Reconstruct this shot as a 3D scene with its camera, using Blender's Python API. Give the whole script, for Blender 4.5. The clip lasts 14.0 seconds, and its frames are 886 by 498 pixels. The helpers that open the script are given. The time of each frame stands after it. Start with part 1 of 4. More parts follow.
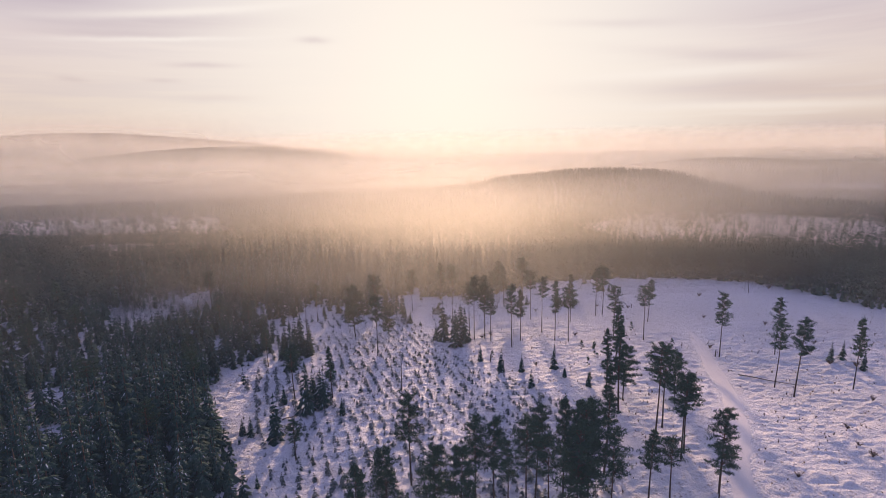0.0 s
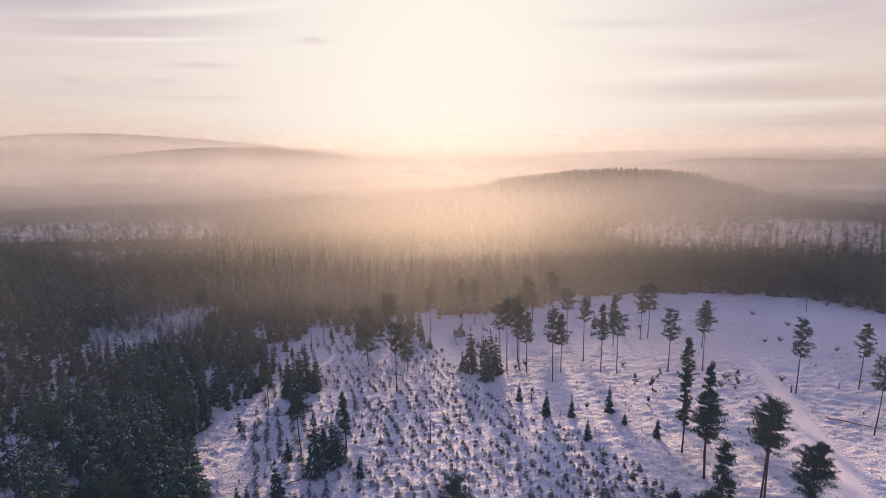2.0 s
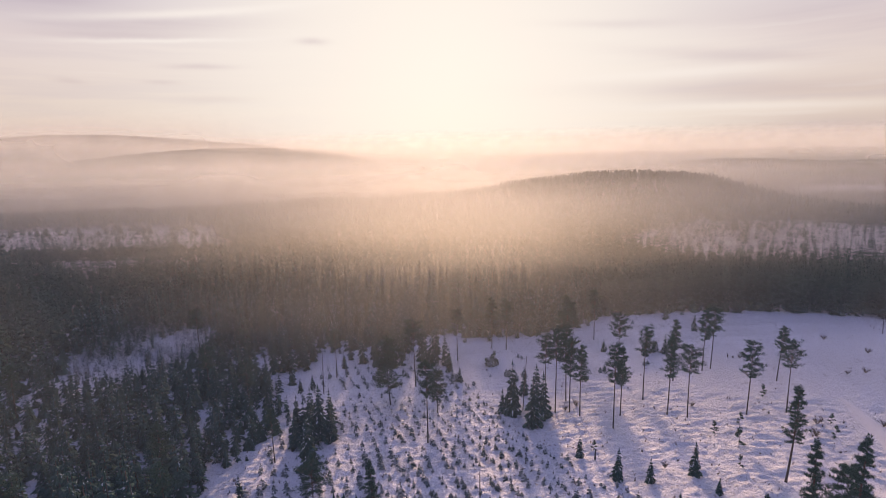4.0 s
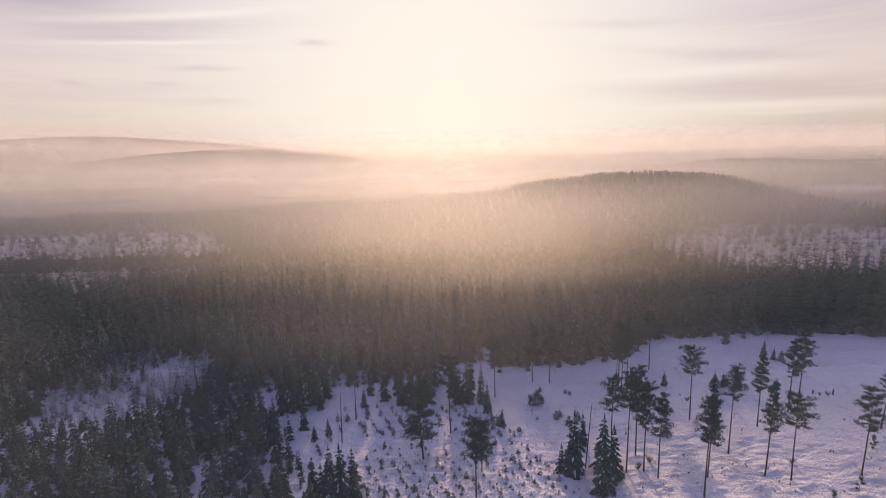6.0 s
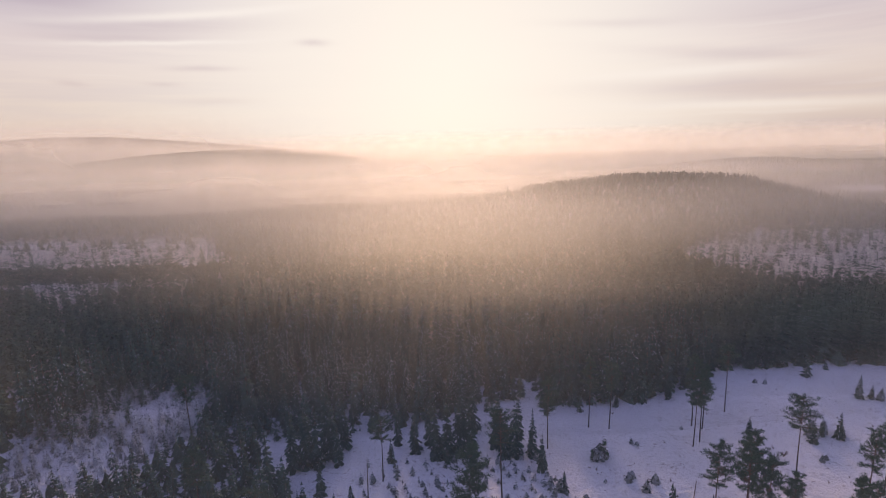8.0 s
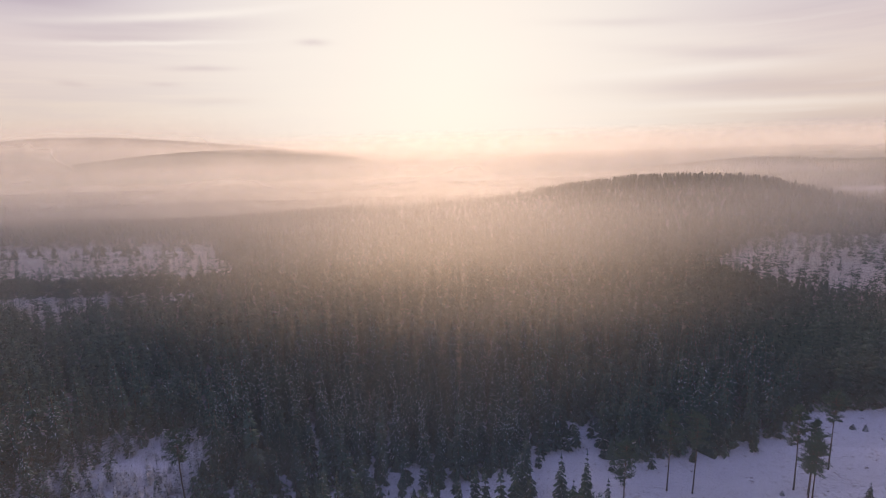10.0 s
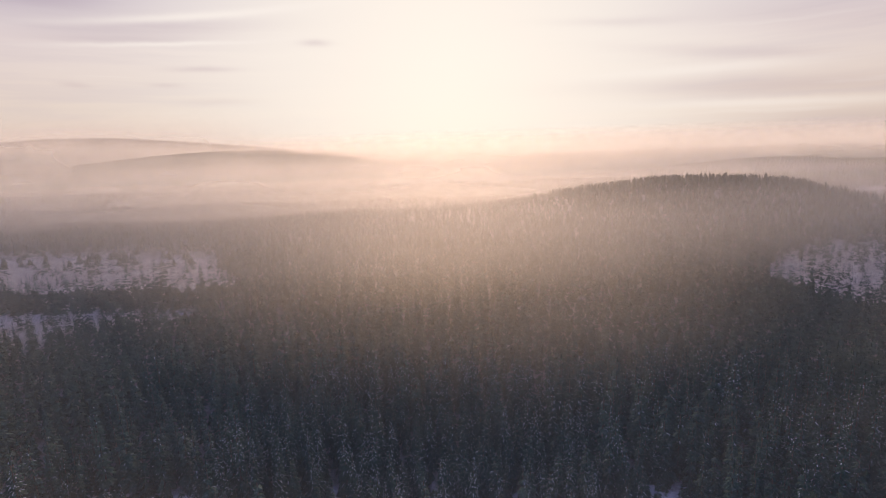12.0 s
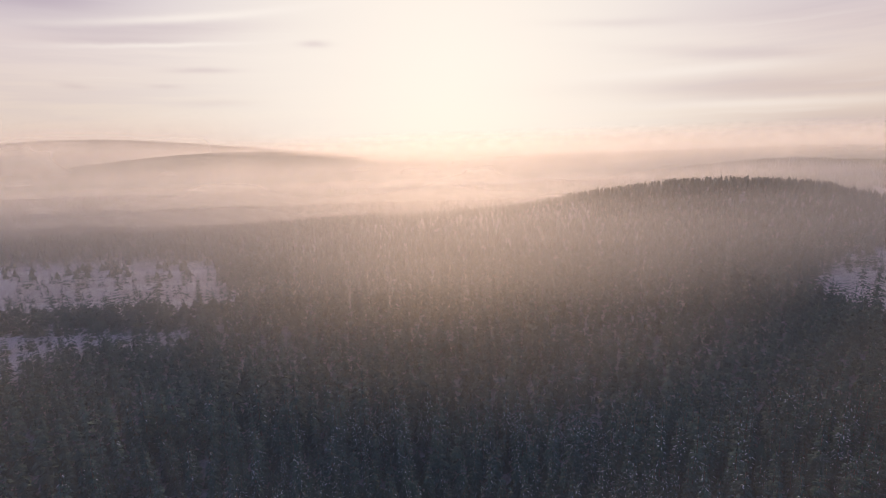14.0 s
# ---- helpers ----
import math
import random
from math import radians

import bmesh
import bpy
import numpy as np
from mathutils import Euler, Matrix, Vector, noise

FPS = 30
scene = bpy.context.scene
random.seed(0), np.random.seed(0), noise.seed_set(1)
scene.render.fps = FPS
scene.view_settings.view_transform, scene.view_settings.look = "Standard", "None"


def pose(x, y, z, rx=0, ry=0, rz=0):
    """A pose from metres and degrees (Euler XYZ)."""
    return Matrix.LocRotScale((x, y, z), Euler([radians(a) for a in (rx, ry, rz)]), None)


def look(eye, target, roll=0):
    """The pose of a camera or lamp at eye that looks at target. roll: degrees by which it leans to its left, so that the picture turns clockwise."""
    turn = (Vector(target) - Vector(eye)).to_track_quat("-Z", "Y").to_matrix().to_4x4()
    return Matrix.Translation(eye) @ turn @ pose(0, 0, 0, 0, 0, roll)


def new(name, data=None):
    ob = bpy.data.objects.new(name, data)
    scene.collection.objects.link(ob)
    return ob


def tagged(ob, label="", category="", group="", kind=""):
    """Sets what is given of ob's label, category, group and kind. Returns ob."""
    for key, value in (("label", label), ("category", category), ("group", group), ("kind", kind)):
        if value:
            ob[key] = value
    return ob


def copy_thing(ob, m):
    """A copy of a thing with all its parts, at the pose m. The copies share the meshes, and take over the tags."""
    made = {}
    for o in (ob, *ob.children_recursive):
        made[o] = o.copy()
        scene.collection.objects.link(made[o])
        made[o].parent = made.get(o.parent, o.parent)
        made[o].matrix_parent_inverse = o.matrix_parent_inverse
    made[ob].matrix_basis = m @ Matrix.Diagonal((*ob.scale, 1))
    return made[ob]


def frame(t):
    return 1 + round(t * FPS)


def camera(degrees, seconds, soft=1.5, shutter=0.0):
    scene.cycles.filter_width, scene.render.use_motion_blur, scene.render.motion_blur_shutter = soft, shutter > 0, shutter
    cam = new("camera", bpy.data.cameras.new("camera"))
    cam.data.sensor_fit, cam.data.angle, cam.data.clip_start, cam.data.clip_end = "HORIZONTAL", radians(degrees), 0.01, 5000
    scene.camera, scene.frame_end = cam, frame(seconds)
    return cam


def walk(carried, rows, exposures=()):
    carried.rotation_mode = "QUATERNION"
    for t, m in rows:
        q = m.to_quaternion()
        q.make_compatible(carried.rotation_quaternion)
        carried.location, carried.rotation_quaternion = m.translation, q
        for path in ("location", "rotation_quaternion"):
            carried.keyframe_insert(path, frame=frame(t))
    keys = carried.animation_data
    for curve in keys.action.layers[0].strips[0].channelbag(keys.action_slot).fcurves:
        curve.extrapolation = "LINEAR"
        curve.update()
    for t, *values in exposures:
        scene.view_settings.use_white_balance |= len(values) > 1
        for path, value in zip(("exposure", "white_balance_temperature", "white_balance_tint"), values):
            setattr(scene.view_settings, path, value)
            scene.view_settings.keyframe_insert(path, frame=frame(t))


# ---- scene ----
cam = camera(81.7, 14.0, soft=1.0)
METRES, EYE, TILT, LEAN, TURN = 168.0, 64.0, 0.0, 0.0, 0.0
ROWS = [
    (0.0, 0.0, 0.0, 0.0, -0.22, -11.7, 1.08),
    (0.5, -0.0102, 0.0317, 0.0005, -0.28, -11.72, 1.12),
    (1.0, -0.022, 0.0676, 0.0008, -0.3, -11.69, 1.11),
    (1.5, -0.0333, 0.0993, 0.0008, -0.31, -11.69, 1.12),
    (2.0, -0.0463, 0.1352, 0.0013, -0.32, -11.68, 1.11),
    (2.5, -0.058, 0.1663, 0.0012, -0.34, -11.64, 1.12),
    (3.0, -0.0715, 0.2021, 0.0019, -0.38, -11.65, 1.17),
    (5.5, -0.1341, 0.3637, 0.0044, -0.29, -11.51, 1.35),
    (6.0, -0.1474, 0.3987, 0.0056, -0.26, -11.53, 1.42),
    (6.5, -0.1597, 0.43, 0.0067, -0.24, -11.55, 1.45),
    (7.0, -0.1736, 0.4657, 0.007, -0.2, -11.49, 1.5),
    (7.5, -0.1863, 0.4973, 0.0083, -0.24, -11.54, 1.53),
    (8.0, -0.1996, 0.5334, 0.0096, -0.21, -11.57, 1.57),
    (10.5, -0.2657, 0.6956, 0.0164, -0.19, -11.61, 1.7),
    (11.0, -0.2799, 0.7312, 0.0171, -0.12, -11.61, 1.76),
    (11.5, -0.2935, 0.7625, 0.0185, -0.04, -11.62, 1.72),
    (12.0, -0.3079, 0.7985, 0.0195, 0.03, -11.59, 1.78),
    (12.5, -0.3206, 0.8306, 0.0204, 0.08, -11.6, 1.77),
    (13.0, -0.3354, 0.8669, 0.0217, 0.14, -11.64, 1.74),
    (13.5, -0.3489, 0.8992, 0.0231, 0.19, -11.62, 1.79),
    (14.0, -0.3627, 0.931, 0.0267, -0.03, -11.49, 1.82),
]
walk(cam, [(t, pose(0, 0, EYE, TILT, LEAN, TURN) @ pose(METRES * x, METRES * y, METRES * z, 90 + pitch, roll, yaw)) for t, x, y, z, yaw, pitch, roll in ROWS])

# ---- world, sun and exposure ----
SUN_EL, SUN_AZ = 11.5, 0.8          # degrees up, degrees to the right of straight ahead
SUN_DIR = Vector((math.sin(radians(SUN_AZ)) * math.cos(radians(SUN_EL)), math.cos(radians(SUN_AZ)) * math.cos(radians(SUN_EL)), math.sin(radians(SUN_EL))))


def link(nt, a, b):
    nt.links.new(a, b)


def node(nt, kind, **values):
    n = nt.nodes.new(kind)
    for key, value in values.items():
        if key == "operation":
            n.operation = value
        elif key == "blend_type":
            n.blend_type = value
        else:
            n.inputs[key].default_value = value
    return n


def maths(nt, op, a, b=None, clamp=False):
    n = nt.nodes.new("ShaderNodeMath")
    n.operation, n.use_clamp = op, clamp
    for i, v in enumerate((a, b)):
        if v is None:
            continue
        if isinstance(v, (int, float)):
            n.inputs[i].default_value = v
        else:
            nt.links.new(v, n.inputs[i])
    return n.outputs[0]


def mix_colour(nt, fac, a, b, blend="MIX"):
    n = nt.nodes.new("ShaderNodeMix")
    n.data_type, n.blend_type = "RGBA", blend
    for i, v in ((0, fac), (6, a), (7, b)):
        if isinstance(v, (int, float)):
            n.inputs[i].default_value = v
        elif isinstance(v, tuple):
            n.inputs[i].default_value = (*v, 1) if len(v) == 3 else v
        else:
            nt.links.new(v, n.inputs[i])
    return n.outputs[2]


def ramp(nt, fac, stops, ease=False):
    n = nt.nodes.new("ShaderNodeValToRGB")
    if ease:
        n.color_ramp.interpolation = "EASE"
    while len(n.color_ramp.elements) < len(stops):
        n.color_ramp.elements.new(0.5)
    for e, (p, c) in zip(n.color_ramp.elements, stops):
        e.position = p
        e.color = (c, c, c, 1) if isinstance(c, (int, float)) else (*c, 1)
    nt.links.new(fac, n.inputs[0])
    return n.outputs[0]


def noise_tex(nt, vec, scale, detail=3.0, rough=0.55):
    n = nt.nodes.new("ShaderNodeTexNoise")
    n.inputs["Scale"].default_value, n.inputs["Detail"].default_value, n.inputs["Roughness"].default_value = scale, detail, rough
    nt.links.new(vec, n.inputs["Vector"])
    return n.outputs[0]


def make_world():
    world = bpy.data.worlds.new("winter_sky")
    scene.world = world
    world.use_nodes = True
    nt = world.node_tree
    nt.nodes.clear()
    out, back = nt.nodes.new("ShaderNodeOutputWorld"), nt.nodes.new("ShaderNodeBackground")
    sky = nt.nodes.new("ShaderNodeTexSky")
    sky.sky_type, sky.sun_disc = "NISHITA", False
    sky.sun_elevation, sky.sun_rotation = radians(SUN_EL), radians(SUN_AZ)
    sky.air_density, sky.dust_density, sky.ozone_density = 1.0, 1.5, 1.5
    geo = nt.nodes.new("ShaderNodeTexCoord")
    way = geo.outputs["Generated"]
    sep = nt.nodes.new("ShaderNodeSeparateXYZ")
    link(nt, way, sep.inputs[0])
    # thin high veil of cloud: warm near the skyline, lilac higher up
    veil = ramp(nt, maths(nt, "MULTIPLY", sep.outputs[2], 1.0, True),
                [(0.0, (0.68, 0.53, 0.46)), (0.06, (0.77, 0.62, 0.535)), (0.16, (0.76, 0.635, 0.625)), (0.34, (0.31, 0.315, 0.55)), (1.0, (0.125, 0.175, 0.485))])
    # bearing and height over the skyline in degrees, frayed a little by noise
    fray = noise_tex(nt, way, 9.0, 4.0, 0.6)
    slow = noise_tex(nt, way, 2.5, 2.0)
    bearing = maths(nt, "MULTIPLY", maths(nt, "ARCTAN2", sep.outputs[0], sep.outputs[1]), 57.2958)
    rise = maths(nt, "MULTIPLY", maths(nt, "ARCSINE", sep.outputs[2]), 57.2958)
    rise = maths(nt, "ADD", rise, maths(nt, "MULTIPLY", maths(nt, "SUBTRACT", fray, 0.5), 0.5))
    rise = maths(nt, "ADD", rise, maths(nt, "MULTIPLY", maths(nt, "SUBTRACT", slow, 0.5), 0.4))
    # faint level streaks of cirrus all over
    bend = nt.nodes.new("ShaderNodeCombineXYZ")
    link(nt, maths(nt, "MULTIPLY", bearing, 0.035), bend.inputs[0])
    link(nt, maths(nt, "MULTIPLY", rise, 0.55), bend.inputs[2])
    streak = noise_tex(nt, bend.outputs[0], 1.35, 4.0, 0.5)
    grey = ramp(nt, streak, [(0.44, 0.0), (0.66, 1.0)], True)
    bright = ramp(nt, streak, [(0.30, 1.0), (0.42, 0.0)], True)
    col = mix_colour(nt, maths(nt, "MULTIPLY", grey, 0.28), veil, (0.52, 0.43, 0.50))
    col = mix_colour(nt, maths(nt, "MULTIPLY", bright, 0.25), col, (0.95, 0.86, 0.80))
    # the bright ring of light round the low sun
    dot = nt.nodes.new("ShaderNodeVectorMath")
    dot.operation = "DOT_PRODUCT"
    link(nt, way, dot.inputs[0])
    dot.inputs[1].default_value = SUN_DIR
    d = maths(nt, "MAXIMUM", dot.outputs["Value"], 0.0)
    thick = maths(nt, "ADD", maths(nt, "MULTIPLY", maths(nt, "POWER", d, 18.0), 3.1), maths(nt, "MULTIPLY", maths(nt, "POWER", d, 5.0), 0.60))
    halo = maths(nt, "SUBTRACT", 1.0, maths(nt, "POWER", 0.3679, thick), True)
    col = mix_colour(nt, halo, col, (0.985, 0.895, 0.815))
    # the clouds that stand out: bearing, height, half length, half depth, slope, strength
    dark_clouds = [(-35.6, 12.9, 6.0, 1.0, 0.085, 0.6), (-28.6, 11.3, 9.5, 0.85, 0.068, 0.45), (-30.6, 10.1, 6.5, 0.35, 0.059, 0.3), (-13.0, 10.43, 1.5, 0.33, 0.017, 0.45),
                   (-23.8, 7.8, 3.0, 0.26, 0.023, 0.4), (-34.4, 6.1, 1.2, 0.26, -0.06, 0.25), (-27.3, 6.3, 1.5, 0.22, -0.036, 0.25), (-22.8, 4.8, 3.6, 0.34, 0.017, 0.2),
                   (31.3, 4.4, 14.0, 0.95, -0.043, 0.45), (34.9, 9.9, 12.0, 1.5, -0.129, 0.3), (18.4, 11.2, 6.0, 0.4, -0.07, 0.25), (28.7, 7.5, 9.5, 0.6, -0.133, 0.3), (37.6, 1.4, 8.5, 0.7, -0.01, 0.25)]
    bright_clouds = [(-22.5, 12.7, 11.5, 0.36, 0.126, 0.8), (-26.1, 10.0, 7.5, 0.2, 0.075, 0.7), (30.6, 2.9, 11.0, 0.4, -0.027, 0.45), (24.9, 6.3, 9.0, 0.5, -0.001, 0.5)]
    for clouds, tone, blend in ((dark_clouds, (0.66, 0.60, 0.69), "MULTIPLY"), (bright_clouds, (0.98, 0.89, 0.83), "MIX")):
        for b0, r0, length, depth, slope, strength in clouds:
            along = maths(nt, "SUBTRACT", bearing, b0)
            across = maths(nt, "SUBTRACT", maths(nt, "SUBTRACT", rise, r0), maths(nt, "MULTIPLY", along, slope))
            q = maths(nt, "ADD", maths(nt, "POWER", maths(nt, "ABSOLUTE", maths(nt, "DIVIDE", along, length)), 2.0), maths(nt, "POWER", maths(nt, "ABSOLUTE", maths(nt, "DIVIDE", across, depth)), 2.0))
            body = maths(nt, "MULTIPLY", maths(nt, "POWER", 0.3679, q), strength)
            col = mix_colour(nt, body, col, tone, blend)
    clear = mix_colour(nt, 1.0, sky.outputs[0], (0.05, 0.05, 0.05), "MULTIPLY")
    col = mix_colour(nt, 0.96, clear, col)
    link(nt, col, back.inputs[0])
    back.inputs[1].default_value = 1.0
    link(nt, back.outputs[0], out.inputs[0])


make_world()
sun_data = bpy.data.lights.new("sun", "SUN")
sun_data.energy, sun_data.angle, sun_data.color = 6.6, radians(3.0), (1.0, 0.65, 0.43)
sun = new("sun", sun_data)
sun.matrix_world = look(SUN_DIR * 900, (0, 0, 0))
scene.cycles.transparent_max_bounces = 64


# ---- materials ----
def material(name):
    m = bpy.data.materials.new(name)
    m.use_nodes = True
    nt = m.node_tree
    bsdf = nt.nodes["Principled BSDF"]
    return m, nt, bsdf


def position(nt):
    return nt.nodes.new("ShaderNodeNewGeometry")


def bump(nt, bsdf, height, strength, distance):
    b = nt.nodes.new("ShaderNodeBump")
    b.inputs["Strength"].default_value, b.inputs["Distance"].default_value = strength, distance
    link(nt, height, b.inputs["Height"])
    link(nt, b.outputs[0], bsdf.inputs["Normal"])


def snow_material(name, tint, packed):
    m, nt, bsdf = material(name)
    g = position(nt)
    p = g.outputs["Position"]
    big, mid, fine = noise_tex(nt, p, 0.035, 3), noise_tex(nt, p, 0.5, 5, 0.6), noise_tex(nt, p, 1.6, 4, 0.62)
    base = mix_colour(nt, ramp(nt, big, [(0.35, 0.0), (0.7, 1.0)]), tint, tuple(c * 0.88 for c in tint))
    if not packed:
        # heather, grass and twigs that stand out of thin snow
        spots = maths(nt, "MULTIPLY", ramp(nt, fine, [(0.54, 0.0), (0.66, 1.0)]), ramp(nt, mid, [(0.44, 0.0), (0.58, 1.0)]))
        base = mix_colour(nt, maths(nt, "MULTIPLY", spots, 0.75), base, (0.16, 0.12, 0.10))
        # forest floor: needles and heath, with shade under trees put into the colour
        wood = nt.nodes.new("ShaderNodeAttribute")
        wood.attribute_name = "dark_ground"
        base = mix_colour(nt, maths(nt, "MULTIPLY", wood.outputs["Fac"], ramp(nt, mid, [(0.3, 0.95), (0.75, 0.6)])), base, (0.085, 0.075, 0.065))
    link(nt, base, bsdf.inputs["Base Color"])
    bsdf.inputs["Roughness"].default_value = 0.75
    bsdf.inputs["Specular IOR Level"].default_value = 0.2
    h = maths(nt, "ADD", maths(nt, "MULTIPLY", mid, 0.45), maths(nt, "MULTIPLY", fine, 0.55))
    bump(nt, bsdf, h, 0.3 if packed else 0.8, 0.4 if packed else 1.3)
    return m


def needle_material(name, dark, light, snow, lo, hi):
    """Conifer needles with snow lying where the twigs face up."""
    m, nt, bsdf = material(name)
    g = position(nt)
    p = g.outputs["Position"]
    info = nt.nodes.new("ShaderNodeObjectInfo")
    tree = nt.nodes.new("ShaderNodeAttribute")              # one value for each tree of a joined wood
    tree.attribute_name = "tree_tone"
    each = maths(nt, "MAXIMUM", maths(nt, "MULTIPLY", info.outputs["Random"], 0.4), tree.outputs["Fac"])
    tone = maths(nt, "ADD", maths(nt, "MULTIPLY", g.outputs["Random Per Island"], 0.16), maths(nt, "MULTIPLY", each, 0.75), True)
    green = mix_colour(nt, tone, dark, light)
    sep = nt.nodes.new("ShaderNodeSeparateXYZ")
    link(nt, g.outputs["Normal"], sep.inputs[0])
    up = ramp(nt, sep.outputs[2], [(0.25, 0.0), (0.6, 1.0)])
    flake = ramp(nt, noise_tex(nt, p, 1.7, 4, 0.65), [(lo, 0.0), (hi, 1.0)])
    stand = ramp(nt, noise_tex(nt, p, 0.06, 2), [(0.35, 0.25), (0.65, 1.0)])
    fac = maths(nt, "MULTIPLY", maths(nt, "MULTIPLY", up, flake), maths(nt, "MULTIPLY", stand, snow))
    link(nt, mix_colour(nt, fac, green, (0.72, 0.74, 0.80)), bsdf.inputs["Base Color"])
    bsdf.inputs["Roughness"].default_value = 0.8
    bsdf.inputs["Specular IOR Level"].default_value = 0.03
    return m


def bark_material(name, low, high, height):
    """Grey-brown bark that turns to red-brown further up the trunk."""
    m, nt, bsdf = material(name)
    tc = nt.nodes.new("ShaderNodeTexCoord")
    sep = nt.nodes.new("ShaderNodeSeparateXYZ")
    link(nt, tc.outputs["Object"], sep.inputs[0])
    up = ramp(nt, maths(nt, "DIVIDE", sep.outputs[2], height, True), [(0.25, 0.0), (0.7, 1.0)])
    col = mix_colour(nt, up, low, high)
    n = noise_tex(nt, tc.outputs["Object"], 3.0, 5)
    col = mix_colour(nt, maths(nt, "MULTIPLY", n, 0.6), col, tuple(c * 0.4 for c in low))
    link(nt, col, bsdf.inputs["Base Color"])
    bsdf.inputs["Roughness"].default_value = 0.9
    bump(nt, bsdf, n, 0.6, 0.05)
    return m


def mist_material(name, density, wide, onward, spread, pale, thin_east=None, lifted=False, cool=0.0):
    """Stand-in for haze on thin sheets: mostly clear, the rest scatters light onward, strongest near the line to the
    sun.
    """
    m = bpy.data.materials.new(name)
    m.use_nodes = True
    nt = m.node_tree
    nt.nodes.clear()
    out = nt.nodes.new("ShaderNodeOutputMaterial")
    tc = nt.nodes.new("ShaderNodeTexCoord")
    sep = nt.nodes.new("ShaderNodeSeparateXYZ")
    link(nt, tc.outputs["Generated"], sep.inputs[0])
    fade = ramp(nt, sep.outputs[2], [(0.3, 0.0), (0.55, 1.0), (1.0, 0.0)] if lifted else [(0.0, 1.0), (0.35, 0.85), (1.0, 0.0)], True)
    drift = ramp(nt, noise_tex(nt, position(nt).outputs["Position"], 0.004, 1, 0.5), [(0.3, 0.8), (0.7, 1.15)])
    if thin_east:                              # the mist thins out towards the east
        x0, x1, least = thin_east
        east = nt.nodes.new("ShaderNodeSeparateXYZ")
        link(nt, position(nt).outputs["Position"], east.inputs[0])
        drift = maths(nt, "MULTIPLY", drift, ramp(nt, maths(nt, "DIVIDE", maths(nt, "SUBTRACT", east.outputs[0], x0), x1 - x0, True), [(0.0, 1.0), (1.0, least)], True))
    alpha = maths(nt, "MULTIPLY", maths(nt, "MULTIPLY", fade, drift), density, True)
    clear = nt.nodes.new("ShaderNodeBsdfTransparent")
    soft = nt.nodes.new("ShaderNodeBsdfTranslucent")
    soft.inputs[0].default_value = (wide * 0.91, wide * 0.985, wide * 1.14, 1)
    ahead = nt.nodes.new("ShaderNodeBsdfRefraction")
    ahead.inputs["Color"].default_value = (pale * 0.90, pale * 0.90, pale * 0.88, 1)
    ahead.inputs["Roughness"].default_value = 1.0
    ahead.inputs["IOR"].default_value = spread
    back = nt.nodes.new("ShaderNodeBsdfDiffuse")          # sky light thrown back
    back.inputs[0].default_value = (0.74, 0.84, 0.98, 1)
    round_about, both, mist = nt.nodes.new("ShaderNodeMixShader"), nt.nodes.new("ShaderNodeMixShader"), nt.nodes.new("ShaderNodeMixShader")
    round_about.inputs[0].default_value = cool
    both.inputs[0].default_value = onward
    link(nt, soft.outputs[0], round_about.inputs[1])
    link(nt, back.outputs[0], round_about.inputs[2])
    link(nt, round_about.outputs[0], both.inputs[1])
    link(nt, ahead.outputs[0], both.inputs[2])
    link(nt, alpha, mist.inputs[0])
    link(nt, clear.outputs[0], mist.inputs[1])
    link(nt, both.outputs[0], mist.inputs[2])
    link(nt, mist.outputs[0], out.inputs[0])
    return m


def veil_layer_material(name, density, onward):
    """Added clear sheet below the camera that imitates lens veil: sky light makes it pale, and it throws the low sun's
    light on towards the viewer.
    """
    m = bpy.data.materials.new(name)
    m.use_nodes = True
    nt = m.node_tree
    nt.nodes.clear()
    out = nt.nodes.new("ShaderNodeOutputMaterial")
    drift = ramp(nt, noise_tex(nt, position(nt).outputs["Position"], 0.009, 4, 0.5), [(0.3, 0.75), (0.7, 1.25)])
    alpha = maths(nt, "MULTIPLY", drift, density, True)
    clear, pale, ahead = nt.nodes.new("ShaderNodeBsdfTransparent"), nt.nodes.new("ShaderNodeBsdfDiffuse"), nt.nodes.new("ShaderNodeBsdfGlossy")
    pale.inputs[0].default_value = (0.55, 0.80, 1.0, 1)
    ahead.inputs["Color"].default_value = (0.95, 0.85, 0.70, 1)
    ahead.inputs["Roughness"].default_value = 0.8
    both, mist = nt.nodes.new("ShaderNodeMixShader"), nt.nodes.new("ShaderNodeMixShader")
    both.inputs[0].default_value = onward
    link(nt, pale.outputs[0], both.inputs[1])
    link(nt, ahead.outputs[0], both.inputs[2])
    link(nt, alpha, mist.inputs[0])
    link(nt, clear.outputs[0], mist.inputs[1])
    link(nt, both.outputs[0], mist.inputs[2])
    link(nt, mist.outputs[0], out.inputs[0])
    return m


SNOW = snow_material("snow", (0.77, 0.76, 0.81), False)
TRACK_SNOW = snow_material("packed_snow", (0.80, 0.76, 0.76), True)
SPRUCE = needle_material("spruce_needles", (0.015, 0.042, 0.034), (0.056, 0.104, 0.080), 0.16, 0.50, 0.66)
WOODS = needle_material("woods_needles", (0.017, 0.042, 0.032), (0.074, 0.120, 0.096), 0.05, 0.50, 0.70)
YOUNG = needle_material("snowy_young_needles", (0.025, 0.035, 0.03), (0.05, 0.06, 0.045), 1.1, 0.34, 0.52)
PINE = needle_material("pine_needles", (0.048, 0.086, 0.058), (0.105, 0.155, 0.095), 0.3, 0.55, 0.7)
SAPLING = needle_material("sapling_needles", (0.030, 0.050, 0.046), (0.070, 0.098, 0.090), 0.6, 0.40, 0.58)
FROST = snow_material("bough_snow", (0.74, 0.81, 0.90), True)
